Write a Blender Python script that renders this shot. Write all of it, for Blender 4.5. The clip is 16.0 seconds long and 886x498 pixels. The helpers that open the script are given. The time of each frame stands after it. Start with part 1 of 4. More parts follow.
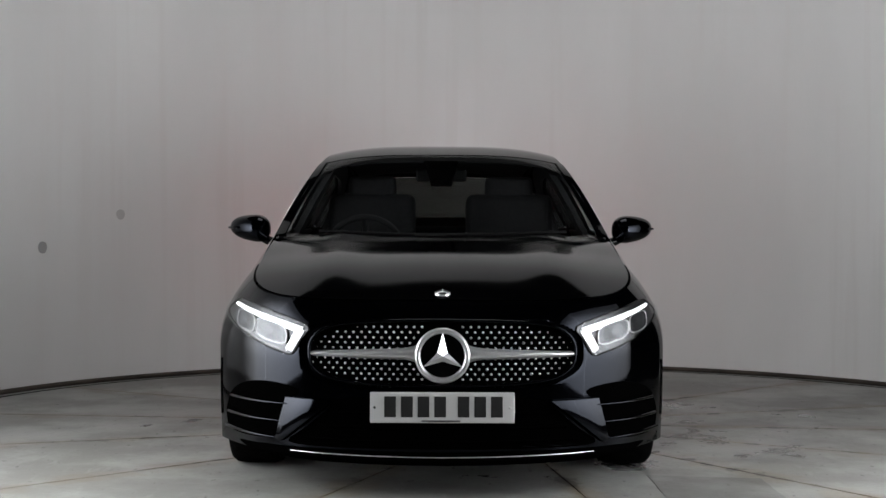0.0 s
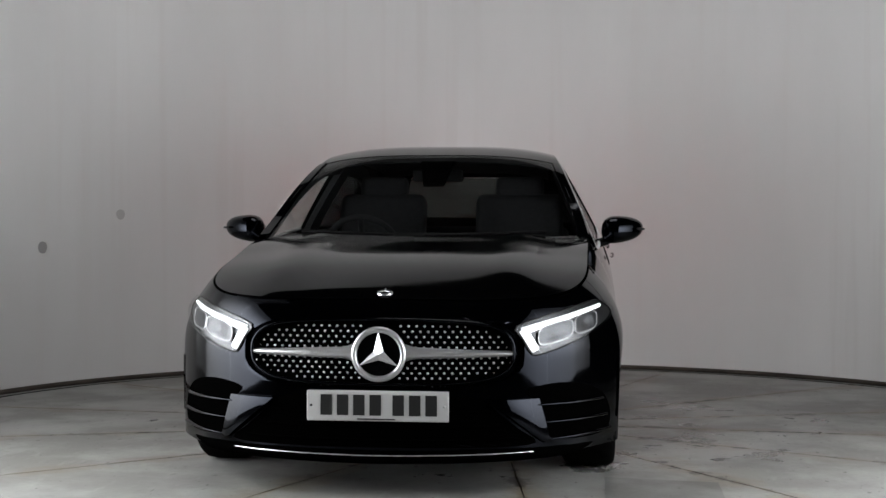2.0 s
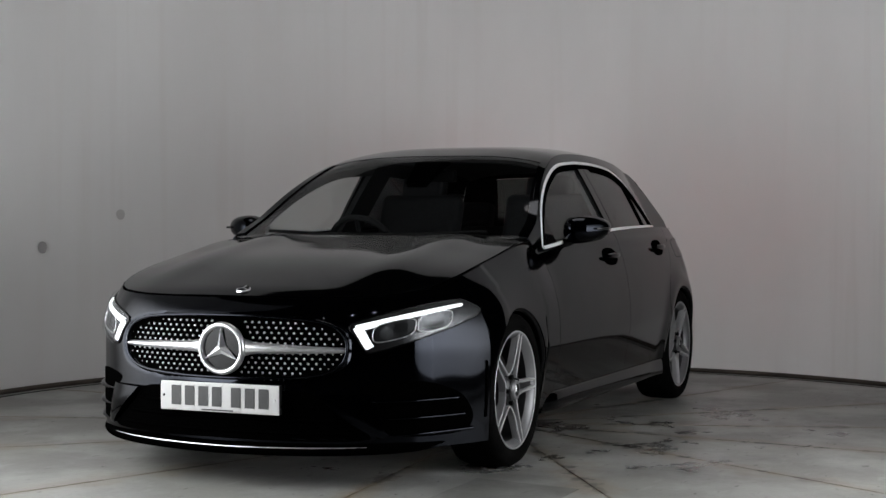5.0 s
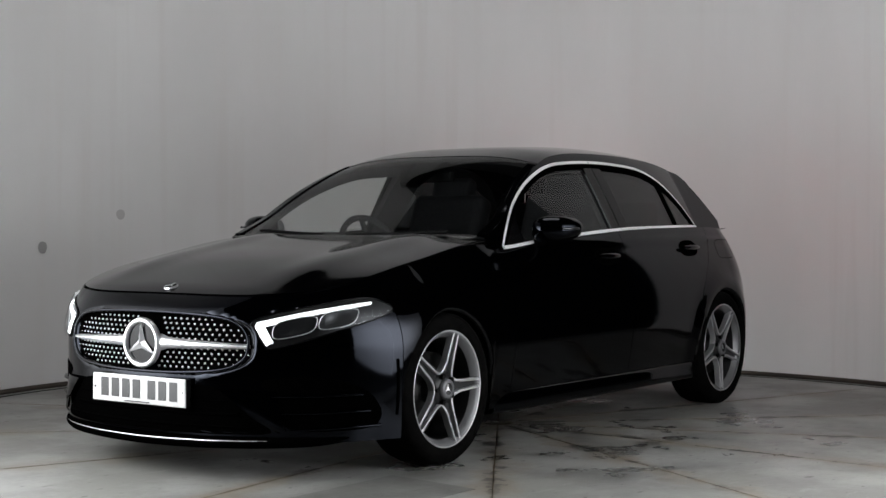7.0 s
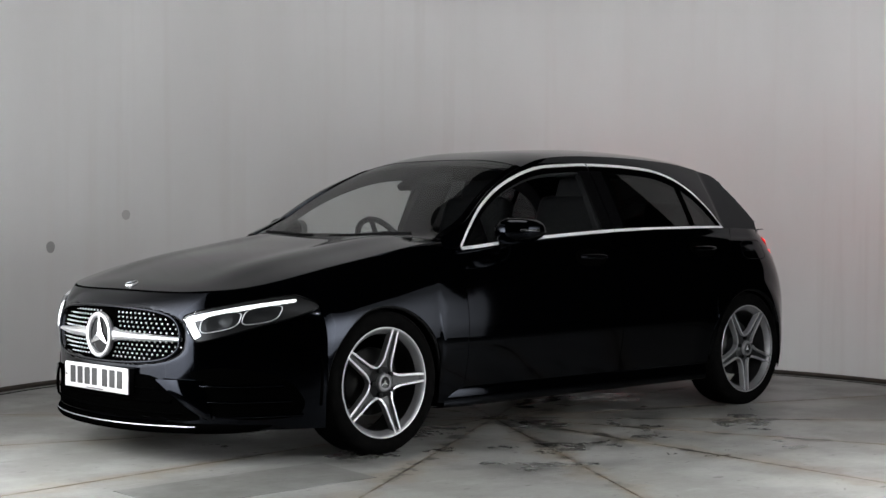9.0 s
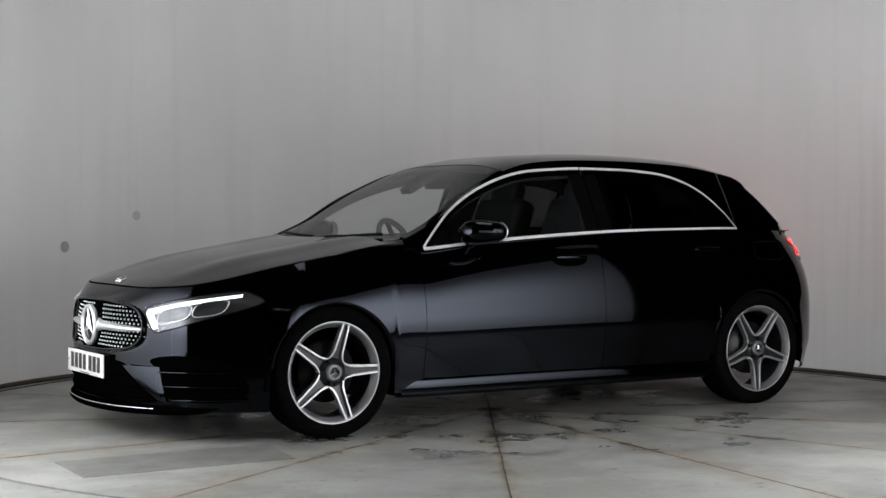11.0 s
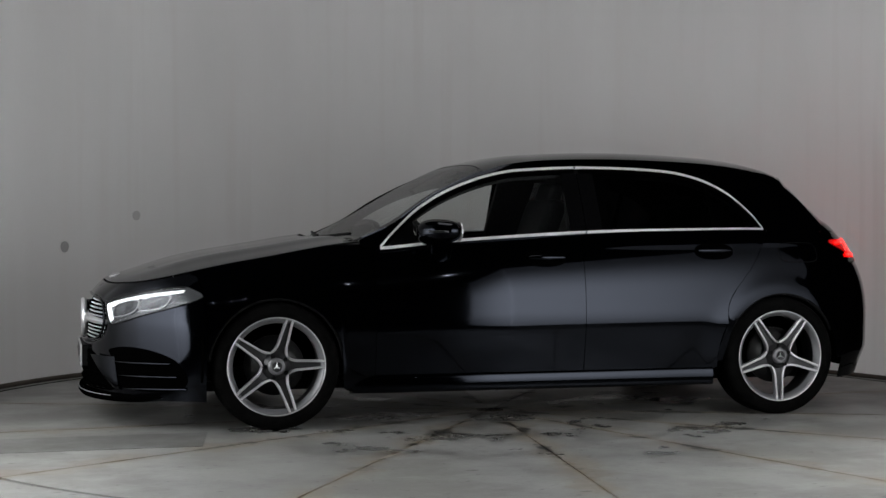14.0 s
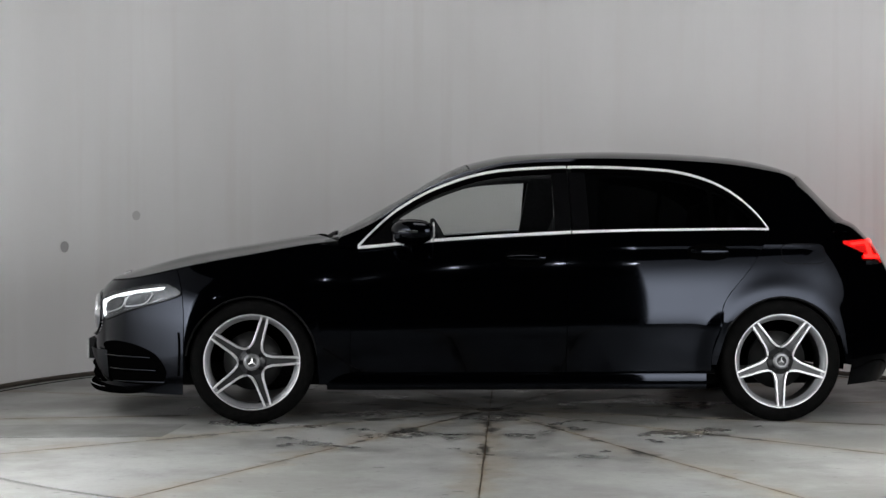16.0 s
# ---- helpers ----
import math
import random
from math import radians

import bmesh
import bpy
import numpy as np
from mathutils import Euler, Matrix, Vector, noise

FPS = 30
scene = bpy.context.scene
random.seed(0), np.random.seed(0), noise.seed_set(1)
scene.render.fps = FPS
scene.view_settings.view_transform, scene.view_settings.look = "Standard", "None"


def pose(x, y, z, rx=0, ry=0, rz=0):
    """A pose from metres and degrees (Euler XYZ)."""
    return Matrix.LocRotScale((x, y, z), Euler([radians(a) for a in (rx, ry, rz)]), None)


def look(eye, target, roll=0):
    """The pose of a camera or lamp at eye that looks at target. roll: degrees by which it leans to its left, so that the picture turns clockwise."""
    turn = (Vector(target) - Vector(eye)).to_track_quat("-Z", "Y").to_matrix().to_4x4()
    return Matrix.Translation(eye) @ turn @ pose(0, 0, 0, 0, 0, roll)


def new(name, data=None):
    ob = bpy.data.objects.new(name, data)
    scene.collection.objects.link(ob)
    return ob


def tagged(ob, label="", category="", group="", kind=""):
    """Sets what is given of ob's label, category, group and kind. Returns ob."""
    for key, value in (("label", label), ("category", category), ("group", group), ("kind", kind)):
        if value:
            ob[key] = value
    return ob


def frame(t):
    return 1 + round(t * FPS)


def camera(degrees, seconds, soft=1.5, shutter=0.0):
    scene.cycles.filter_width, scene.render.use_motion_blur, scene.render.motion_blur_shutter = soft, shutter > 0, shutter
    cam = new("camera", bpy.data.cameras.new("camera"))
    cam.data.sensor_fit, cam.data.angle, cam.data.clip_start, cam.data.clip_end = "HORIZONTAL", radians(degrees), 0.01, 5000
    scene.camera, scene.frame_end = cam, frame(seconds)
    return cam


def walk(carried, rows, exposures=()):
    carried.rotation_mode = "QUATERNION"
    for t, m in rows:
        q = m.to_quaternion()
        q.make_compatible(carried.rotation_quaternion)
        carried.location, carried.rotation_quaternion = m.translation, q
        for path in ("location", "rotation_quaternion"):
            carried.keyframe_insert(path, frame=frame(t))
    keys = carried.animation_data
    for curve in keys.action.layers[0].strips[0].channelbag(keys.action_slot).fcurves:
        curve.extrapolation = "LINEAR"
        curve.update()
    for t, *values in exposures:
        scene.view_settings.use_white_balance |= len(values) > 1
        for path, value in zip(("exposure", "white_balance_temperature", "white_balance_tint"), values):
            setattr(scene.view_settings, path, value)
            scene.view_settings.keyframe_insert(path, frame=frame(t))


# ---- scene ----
cam = camera(33.07, 16.0, soft=1.5)


def aim(d, h, pitch, yaw):
    """Camera on the turntable's axis line, d metres in front of its centre."""
    return pose(0, -d, h, 90 + pitch, 0, -yaw) @ pose(0, 0, 0, 0, 0, 0.219)


walk(cam, [
    (0.0, aim(7.55, 0.986, -0.81, -2.123)),
    (8.5, aim(7.55, 0.986, -0.81, -2.123)),
    (9.0, aim(7.80, 1.015, -0.98, -1.97)),
    (9.3, aim(7.98, 1.029, -1.05, -1.90)),
    (10.0, aim(8.205, 1.0447, -1.13, -1.817)),
    (16.0, aim(8.20, 1.0447, -1.13, -1.817)),
], exposures=[(0.0, -0.86), (1.0, -0.88), (2.0, -0.83), (3.0, -0.86), (3.5, -0.93), (4.0, -1.06), (6.5, -0.96), (7.0, -0.86), (7.5, -0.74), (8.5, -0.66), (9.0, -0.65),
              (11.5, -0.81), (12.0, -1.16), (12.5, -1.36), (13.0, -1.33), (13.5, -1.41), (14.0, -1.25), (14.5, -1.06), (15.0, -0.87), (15.5, -0.76), (16.0, -0.62)])

# ---- world and lamps ----
world = bpy.data.worlds.new("world")
scene.world = world
world.use_nodes = True
world.node_tree.nodes["Background"].inputs[0].default_value = (0.6, 0.65, 0.75, 1)
world.node_tree.nodes["Background"].inputs[1].default_value = 0.001


def area_lamp(name, eye, target, size, size_y, power, color=(1, 1, 1)):
    d = bpy.data.lights.new(name, "AREA")
    d.shape, d.size, d.size_y, d.energy, d.color = "RECTANGLE", size, size_y, power, color
    ob = new(name, d)
    ob.matrix_world = look(eye, target)
    return ob


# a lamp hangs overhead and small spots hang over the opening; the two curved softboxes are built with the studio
area_lamp("overhead_light", (0, 0.1, 4.7), (0, 0.1, 0), 2.0, 2.0, 64, (1.0, 0.99, 0.985))
for lx, lz in ((-1.7, 3.2), (-0.6, 3.3), (0.35, 3.3), (1.3, 3.2), (2.1, 3.15)):
    area_lamp("spot_light", (lx, -4.4, lz), (lx * 0.5, 0.0, 0.6), 0.06, 0.04, 2.6, (1.0, 0.985, 0.96))


# ---- materials ----
def mat(name, color, rough=0.5, metal=0.0, coat=0.0, emit=None, strength=0.0, spec=0.5):
    m = bpy.data.materials.new(name)
    m.use_nodes = True
    b = m.node_tree.nodes["Principled BSDF"]
    b.inputs["Base Color"].default_value = (*color, 1)
    b.inputs["Roughness"].default_value = rough
    b.inputs["Metallic"].default_value = metal
    b.inputs["Coat Weight"].default_value = coat
    b.inputs["Coat Roughness"].default_value = 0.065
    b.inputs["Specular IOR Level"].default_value = spec
    if emit:
        b.inputs["Emission Color"].default_value = (*emit, 1)
        b.inputs["Emission Strength"].default_value = strength
    return m


def nodes_of(m):
    return m.node_tree.nodes, m.node_tree.links, m.node_tree.nodes["Principled BSDF"]


def noise_color(m, a, b, scale, stretch=(1, 1, 1), lo=0.35, hi=0.65, detail=6, bump=0.0, base=None):
    """Mixes colours a and b by a noise; returns the colour socket."""
    n, l, p = nodes_of(m)
    tc = n.new("ShaderNodeTexCoord")
    mp = n.new("ShaderNodeMapping")
    mp.inputs["Scale"].default_value = stretch
    tx = n.new("ShaderNodeTexNoise")
    tx.inputs["Scale"].default_value, tx.inputs["Detail"].default_value = scale, detail
    rp = n.new("ShaderNodeValToRGB")
    rp.color_ramp.elements[0].position, rp.color_ramp.elements[1].position = lo, hi
    l.new(tc.outputs["Object"], mp.inputs[0])
    l.new(mp.outputs[0], tx.inputs[0])
    l.new(tx.outputs["Fac"], rp.inputs[0])
    mx = n.new("ShaderNodeMix")
    mx.data_type = "RGBA"
    l.new(rp.outputs[0], mx.inputs[0])
    mx.inputs[6].default_value, mx.inputs[7].default_value = (*a, 1), (*b, 1)
    if base:
        l.new(base, mx.inputs[6])
    l.new(mx.outputs[2], p.inputs["Base Color"])
    if bump:
        bp = n.new("ShaderNodeBump")
        bp.inputs["Strength"].default_value, bp.inputs["Distance"].default_value = bump, 0.004
        l.new(tx.outputs["Fac"], bp.inputs["Height"])
        l.new(bp.outputs[0], p.inputs["Normal"])
    return mx.outputs[2]


WALL = mat("studio_wall_paint", (0.74, 0.72, 0.71), 0.75)
s = noise_color(WALL, (0.765, 0.76, 0.758), (0.70, 0.693, 0.69), 1.1, (1, 1, 0.35))
noise_color(WALL, (0, 0, 0), (0.705, 0.692, 0.685), 9.0, (1, 1, 0.04), 0.52, 0.75, 3, 0.15, s)


def concrete(name, tone, joints):
    """Worn concrete: broad cloudiness, fine grain, scuffs, dark oily spots; along the turntable's joints brown dirt
    and black stains. Towards the middle wet stains, darkened further to carry the car's shadow.
    """
    m = mat(name, tone, 0.38)
    n, l, p = nodes_of(m)
    tc = n.new("ShaderNodeTexCoord")

    def tex(scale, detail=6, stretch=(1, 1, 1), rough=0.55, off=0.0):
        mp, tx = n.new("ShaderNodeMapping"), n.new("ShaderNodeTexNoise")
        mp.inputs["Scale"].default_value = stretch
        mp.inputs["Location"].default_value = (off, off * 0.7, 0)
        tx.inputs["Scale"].default_value, tx.inputs["Detail"].default_value, tx.inputs["Roughness"].default_value = scale, detail, rough
        l.new(tc.outputs["Object"], mp.inputs[0])
        l.new(mp.outputs[0], tx.inputs[0])
        return tx.outputs["Fac"]

    def span(socket, lo, hi, a=0.0, b=1.0):
        r = n.new("ShaderNodeMapRange")
        r.interpolation_type = "SMOOTHSTEP"
        for i, v in enumerate((lo, hi, a, b)):
            r.inputs[i + 1].default_value = v
        l.new(socket, r.inputs[0])
        return r.outputs[0]

    def op(kind, a, b=0.0):
        x = n.new("ShaderNodeMath")
        x.operation = kind
        for i, v in enumerate((a, b)):
            if isinstance(v, (int, float)):
                x.inputs[i].default_value = v
            else:
                l.new(v, x.inputs[i])
        return x.outputs[0]

    def blend(base, color, fac):
        x = n.new("ShaderNodeMix")
        x.data_type = "RGBA"
        if isinstance(base, tuple):
            x.inputs[6].default_value = (*base, 1)
        else:
            l.new(base, x.inputs[6])
        x.inputs[7].default_value = (*color, 1)
        l.new(fac, x.inputs[0])
        return x.outputs[2]
    r, g, bl = tone
    cloud, grain = tex(1.4, 5), tex(38, 4)
    col = blend((r * 1.12, g * 1.12, bl * 1.12), (r * 0.80, g * 0.79, bl * 0.76), span(cloud, 0.38, 0.62))
    col = blend(col, (r * 0.62, g * 0.60, bl * 0.56), op("MULTIPLY", span(grain, 0.52, 0.72), 0.5))
    col = blend(col, (r * 1.3, g * 1.3, bl * 1.29), op("MULTIPLY", span(tex(5, 8, (1, 4, 1), 0.6, 3.0), 0.56, 0.70), 0.45))
    info = n.new("ShaderNodeObjectInfo")
    col = blend(col, (r * 0.7, g * 0.7, bl * 0.69), op("MULTIPLY", info.outputs["Random"], 0.30))
    sx = n.new("ShaderNodeSeparateXYZ")
    l.new(tc.outputs["Object"], sx.inputs[0])
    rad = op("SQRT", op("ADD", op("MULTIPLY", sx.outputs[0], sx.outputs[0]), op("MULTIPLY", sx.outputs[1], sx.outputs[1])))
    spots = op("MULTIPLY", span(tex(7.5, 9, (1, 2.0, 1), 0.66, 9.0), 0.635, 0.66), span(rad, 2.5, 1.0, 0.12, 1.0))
    # Wet stains near the middle; the shadow under the car is darkened in with them
    wet_and_shadow = span(tex(2.6, 9, (1, 1, 1), 0.66, 21.0), 0.44, 0.68)
    wet_and_shadow = op("MULTIPLY", wet_and_shadow, span(rad, 2.3, 1.2))
    if joints:
        step = 2 * math.pi / 14
        f = op("FRACT", op("DIVIDE", op("SUBTRACT", op("ARCTAN2", sx.outputs[1], sx.outputs[0]), radians(32.2) - 4 * math.pi), step))
        d = op("MULTIPLY", op("SUBTRACT", 0.5, op("ABSOLUTE", op("SUBTRACT", f, 0.5))), op("MULTIPLY", rad, step))
        wob = tex(7, 6, (1, 1, 1), 0.6, 2.0)
        col = blend(col, (0.135, 0.105, 0.068), op("MULTIPLY", span(op("SUBTRACT", d, op("MULTIPLY", op("SUBTRACT", wob, 0.47), 0.11)), 0.013, 0.0), 0.7))
        smear = op("MULTIPLY", span(op("SUBTRACT", d, op("MULTIPLY", op("SUBTRACT", tex(3.5, 7, (1, 1, 1), 0.6, 14.0), 0.48), 0.6)), 0.10, 0.0), 0.40)
        col = blend(col, (0.165, 0.125, 0.075), smear)
        ink = op("MULTIPLY", span(op("SUBTRACT", d, op("MULTIPLY", op("SUBTRACT", tex(5, 8, (1, 1, 1), 0.65, 5.0), 0.52), 0.50)), 0.02, 0.0), span(rad, 2.5, 1.4))
        col = blend(col, (0.010, 0.009, 0.008), op("MULTIPLY", ink, 0.97))
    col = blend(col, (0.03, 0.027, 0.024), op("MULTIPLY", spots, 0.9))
    flecks = span(tex(13, 5, (1, 2.2, 1), 0.5, 33.0), 0.665, 0.70)
    col = blend(col, (0.035, 0.03, 0.026), op("MULTIPLY", flecks, 0.85))
    col = blend(col, (r * 0.16, g * 0.155, bl * 0.15), op("MULTIPLY", wet_and_shadow, 0.88))
    l.new(col, p.inputs["Base Color"])
    l.new(op("SUBTRACT", span(cloud, 0.35, 0.65, 0.34, 0.52), op("MULTIPLY", wet_and_shadow, 0.22)), p.inputs["Roughness"])
    bp = n.new("ShaderNodeBump")
    bp.inputs["Strength"].default_value, bp.inputs["Distance"].default_value = 0.25, 0.004
    l.new(op("ADD", grain, tex(6, 8)), bp.inputs["Height"])
    l.new(bp.outputs[0], p.inputs["Normal"])
    return m


CONCRETE = concrete("worn_concrete", (0.222, 0.222, 0.214), False)
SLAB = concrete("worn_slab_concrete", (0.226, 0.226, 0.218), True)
PATCH = concrete("dark_patched_concrete", (0.135, 0.135, 0.13), False)
JOINT = mat("dirty_joint", (0.10, 0.08, 0.055), 0.8)
noise_color(JOINT, (0.16, 0.125, 0.085), (0.03, 0.025, 0.02), 5.0)
GAP_STRIP = mat("dark_gap_brown", (0.10, 0.08, 0.06), 0.7)
noise_color(GAP_STRIP, (0.065, 0.052, 0.04), (0.025, 0.02, 0.017), 4.0)
DARK = mat("dark_hall_tone", (0.02, 0.02, 0.022), 0.8)
noise_color(DARK, (0.025, 0.025, 0.027), (0.014, 0.014, 0.016), 2.0)
PAINT = mat("dark_metallic_paint", (0.00012, 0.00014, 0.00022), 0.058)
PAINT.node_tree.nodes["Principled BSDF"].inputs["IOR"].default_value = 1.265
PAINT.node_tree.nodes["Principled BSDF"].inputs["Specular Tint"].default_value = (0.74, 0.81, 1.0, 1)
GLOSS = mat("gloss_black", (0.002, 0.002, 0.0022), 0.10, 0.0, 0.0, spec=0.13)
PLASTIC = mat("black_plastic", (0.002, 0.002, 0.0022), 0.55, spec=0.08)
# Near-black mesh and trim; in openings and arches it stands for their shade
VOID = mat("deep_black_mesh_and_shade", (0.0005, 0.0005, 0.0005), 0.9, spec=0.0)
RUBBER = mat("tyre_rubber", (0.006, 0.006, 0.006), 0.85, spec=0.015)
noise_color(RUBBER, (0.0012, 0.0012, 0.0012), (0.003, 0.0029, 0.0028), 30.0)
CHROME = mat("satin_chrome", (0.62, 0.62, 0.63), 0.30, 0.8)
TRIM = mat("bright_window_trim", (0.80, 0.80, 0.81), 0.32, 0.45)
ALLOY = mat("machined_alloy", (0.42, 0.42, 0.43), 0.38, 0.7)
ALLOY_DARK = mat("dark_wheel_paint", (0.012, 0.012, 0.013), 0.4, 0.3)
DISC = mat("brake_disc_steel", (0.02, 0.02, 0.02), 0.45, 0.8)
# Rim's alloy darkened: the shade deep inside the wheel is in this colour
ALLOY_SHADED = mat("shaded_barrel_paint", (0.02, 0.02, 0.021), 0.45, 0.4)
ALLOY_GREY = mat("grey_alloy_paint", (0.13, 0.13, 0.135), 0.42, 0.5)
CABIN = mat("dark_upholstery", (0.02, 0.02, 0.022), 0.7, spec=0.2)
noise_color(CABIN, (0.006, 0.006, 0.007), (0.012, 0.012, 0.013), 60.0)
PLATE = mat("number_plate_white", (0.44, 0.44, 0.436), 0.4)
INK = mat("plate_black", (0.012, 0.012, 0.012), 0.4)
DRL = mat("daytime_lamp", (0.9, 0.9, 0.9), 0.3, emit=(0.95, 0.98, 1.0), strength=2.4)
LAMP_BED = mat("headlamp_housing", (0.05, 0.05, 0.052), 0.28, 0.9)
LAMP_IN = mat("headlamp_reflector", (0.045, 0.046, 0.048), 0.28, 0.85)
RED = mat("lit_tail_lamp", (0.5, 0.02, 0.02), 0.2, emit=(1.0, 0.003, 0.002), strength=20.0)
RED_DIM = mat("red_lamp_lens", (0.35, 0.01, 0.01), 0.15, emit=(1.0, 0.003, 0.002), strength=0.5)
LENS_DUST = mat("lens_dust_grey", (0.34, 0.335, 0.335), 0.8)
LENS_DUST_PALE = mat("lens_dust_pale", (0.50, 0.49, 0.49), 0.8)
STUD = mat("chrome_stud", (0.58, 0.58, 0.59), 0.3, 0.7)


def glass(name, tint, rough=0.0, facing=0.022):
    m = bpy.data.materials.new(name)
    m.use_nodes = True
    n, l = m.node_tree.nodes, m.node_tree.links
    n.remove(n["Principled BSDF"])
    tr, gl, lw, mx = (n.new(k) for k in ("ShaderNodeBsdfTransparent", "ShaderNodeBsdfGlossy", "ShaderNodeLayerWeight", "ShaderNodeMixShader"))
    pw, ml = n.new("ShaderNodeMath"), n.new("ShaderNodeMath")
    pw.operation, ml.operation = "POWER", "MULTIPLY_ADD"
    pw.inputs[1].default_value = 4.5
    ml.inputs[1].default_value, ml.inputs[2].default_value = 0.75, facing
    tr.inputs[0].default_value = (*tint, 1)
    gl.inputs["Roughness"].default_value = rough
    lw.inputs[0].default_value = 0.5
    l.new(lw.outputs["Facing"], pw.inputs[0])
    l.new(pw.outputs[0], ml.inputs[0])
    l.new(ml.outputs[0], mx.inputs[0])
    l.new(tr.outputs[0], mx.inputs[1])
    l.new(gl.outputs[0], mx.inputs[2])
    l.new(mx.outputs[0], n["Material Output"].inputs[0])
    return m


CLEAR = glass("clear_glass", (0.90, 0.92, 0.91))
SCREEN = glass("windscreen_glass", (0.76, 0.79, 0.78))
REAR_GLASS = glass("dark_rear_glass", (0.065, 0.072, 0.068))
SMOKED = glass("smoked_glass", (0.06, 0.064, 0.067))
LENS = glass("lamp_lens", (0.9, 0.91, 0.92), facing=0.006)


# ---- building helpers ----
def mesh_ob(name, verts, faces, material, smooth=True):
    me = bpy.data.meshes.new(name)
    me.from_pydata([tuple(v) for v in verts], [], faces)
    me.materials.append(material)
    me.validate()
    bm = bmesh.new()
    bm.from_mesh(me)
    bmesh.ops.remove_doubles(bm, verts=bm.verts, dist=1e-5)
    bmesh.ops.recalc_face_normals(bm, faces=bm.faces)
    for f in bm.faces:
        f.smooth = smooth
    bm.to_mesh(me)
    bm.free()
    return new(name, me)


def under(ob, parent, label=""):
    if parent is not None:
        ob.parent = parent
    if label:
        ob["label"] = label
    return ob


def thicken(ob, t, offset=-1):
    mo = ob.modifiers.new("thickness", "SOLIDIFY")
    mo.thickness, mo.offset = t, offset
    es = ob.modifiers.new("crisp edges", "EDGE_SPLIT")
    es.split_angle = radians(50)
    return ob


def bevel(ob, w, seg=2):
    mo = ob.modifiers.new("bevel", "BEVEL")
    mo.width, mo.segments, mo.limit_method = w, seg, "ANGLE"
    mo.angle_limit = radians(35)
    return ob


def grid(name, nu, nv, fn, material, parent=None, label="", t=0.0):
    """Sheet of nu by nv cells, fn(u, v) in 0..1."""
    vs = [fn(i / nu, j / nv) for j in range(nv + 1) for i in range(nu + 1)]
    fs = [(j * (nu + 1) + i, j * (nu + 1) + i + 1, (j + 1) * (nu + 1) + i + 1, (j + 1) * (nu + 1) + i) for j in range(nv) for i in range(nu)]
    ob = mesh_ob(name, vs, fs, material)
    if t:
        thicken(ob, t, 0)
    return under(ob, parent, label) if parent else ob


def curve_at(pts, x):
    """Smooth interpolation through (x, value) pairs sorted by x."""
    if x <= pts[0][0]:
        return pts[0][1]
    if x >= pts[-1][0]:
        return pts[-1][1]
    k = next(i for i in range(len(pts) - 1) if pts[i + 1][0] >= x)

    def slope(i):
        if i <= 0 or i >= len(pts) - 1:
            j = min(max(i, 0), len(pts) - 2) if i <= 0 else len(pts) - 2
            return (pts[j + 1][1] - pts[j][1]) / (pts[j + 1][0] - pts[j][0])
        return (pts[i + 1][1] - pts[i - 1][1]) / (pts[i + 1][0] - pts[i - 1][0])
    (xa, a), (xb, b) = pts[k], pts[k + 1]
    h = xb - xa
    u = (x - xa) / h
    return (a * (1 + 2 * u) + slope(k) * h * u) * (1 - u) ** 2 + (b * (3 - 2 * u) - slope(k + 1) * h * (1 - u)) * u * u


def box_bm(bm, lo, hi):
    r = bmesh.ops.create_cube(bm, size=1)
    for v in r["verts"]:
        v.co = Vector([lo[k] + (v.co[k] + 0.5) * (hi[k] - lo[k]) for k in range(3)])
    return r["verts"]


def part(name, bm, material, parent=None, label="", smooth=False):
    me = bpy.data.meshes.new(name)
    for f in bm.faces:
        f.smooth = smooth
    bm.to_mesh(me)
    bm.free()
    me.materials.append(material)
    ob = new(name, me)
    return under(ob, parent, label) if parent else ob


def tube(name, pts, r, material, parent=None, label="", cyclic=False):
    """Round bar along points."""
    c = bpy.data.curves.new(name, "CURVE")
    c.dimensions, c.bevel_depth, c.bevel_resolution, c.use_fill_caps = "3D", r, 3, True
    sp = c.splines.new("POLY")
    sp.points.add(len(pts) - 1)
    for q, v in zip(sp.points, pts):
        q.co = (*v, 1)
    sp.use_cyclic_u = cyclic
    tmp = new(name, c)
    me = bpy.data.meshes.new_from_object(tmp)
    bpy.data.objects.remove(tmp)
    me.materials.clear()
    me.materials.append(material)
    ob = new(name, me)
    return under(ob, parent, label) if parent else ob


# ---- studio ----
WALL_R, TABLE_R, WALL_H = 3.10, 3.005, 4.2
A0, A1 = radians(26.5), radians(222.8)      # open to the dark hall on one side


def ring_wall(name, r0, r1, z0, z1, a0, a1, n, material):
    vs, fs = [], []
    for i in range(n + 1):
        a = a0 + (a1 - a0) * i / n
        for r, z in ((r0, z0), (r1, z0), (r1, z1), (r0, z1)):
            vs.append((r * math.cos(a), r * math.sin(a), z))
    for i in range(n):
        for k in range(4):
            a, b = i * 4 + k, i * 4 + (k + 1) % 4
            fs.append((a, b, b + 4, a + 4))
    fs += [(0, 1, 2, 3), tuple(n * 4 + k for k in (3, 2, 1, 0))]
    return mesh_ob(name, vs, fs, material)


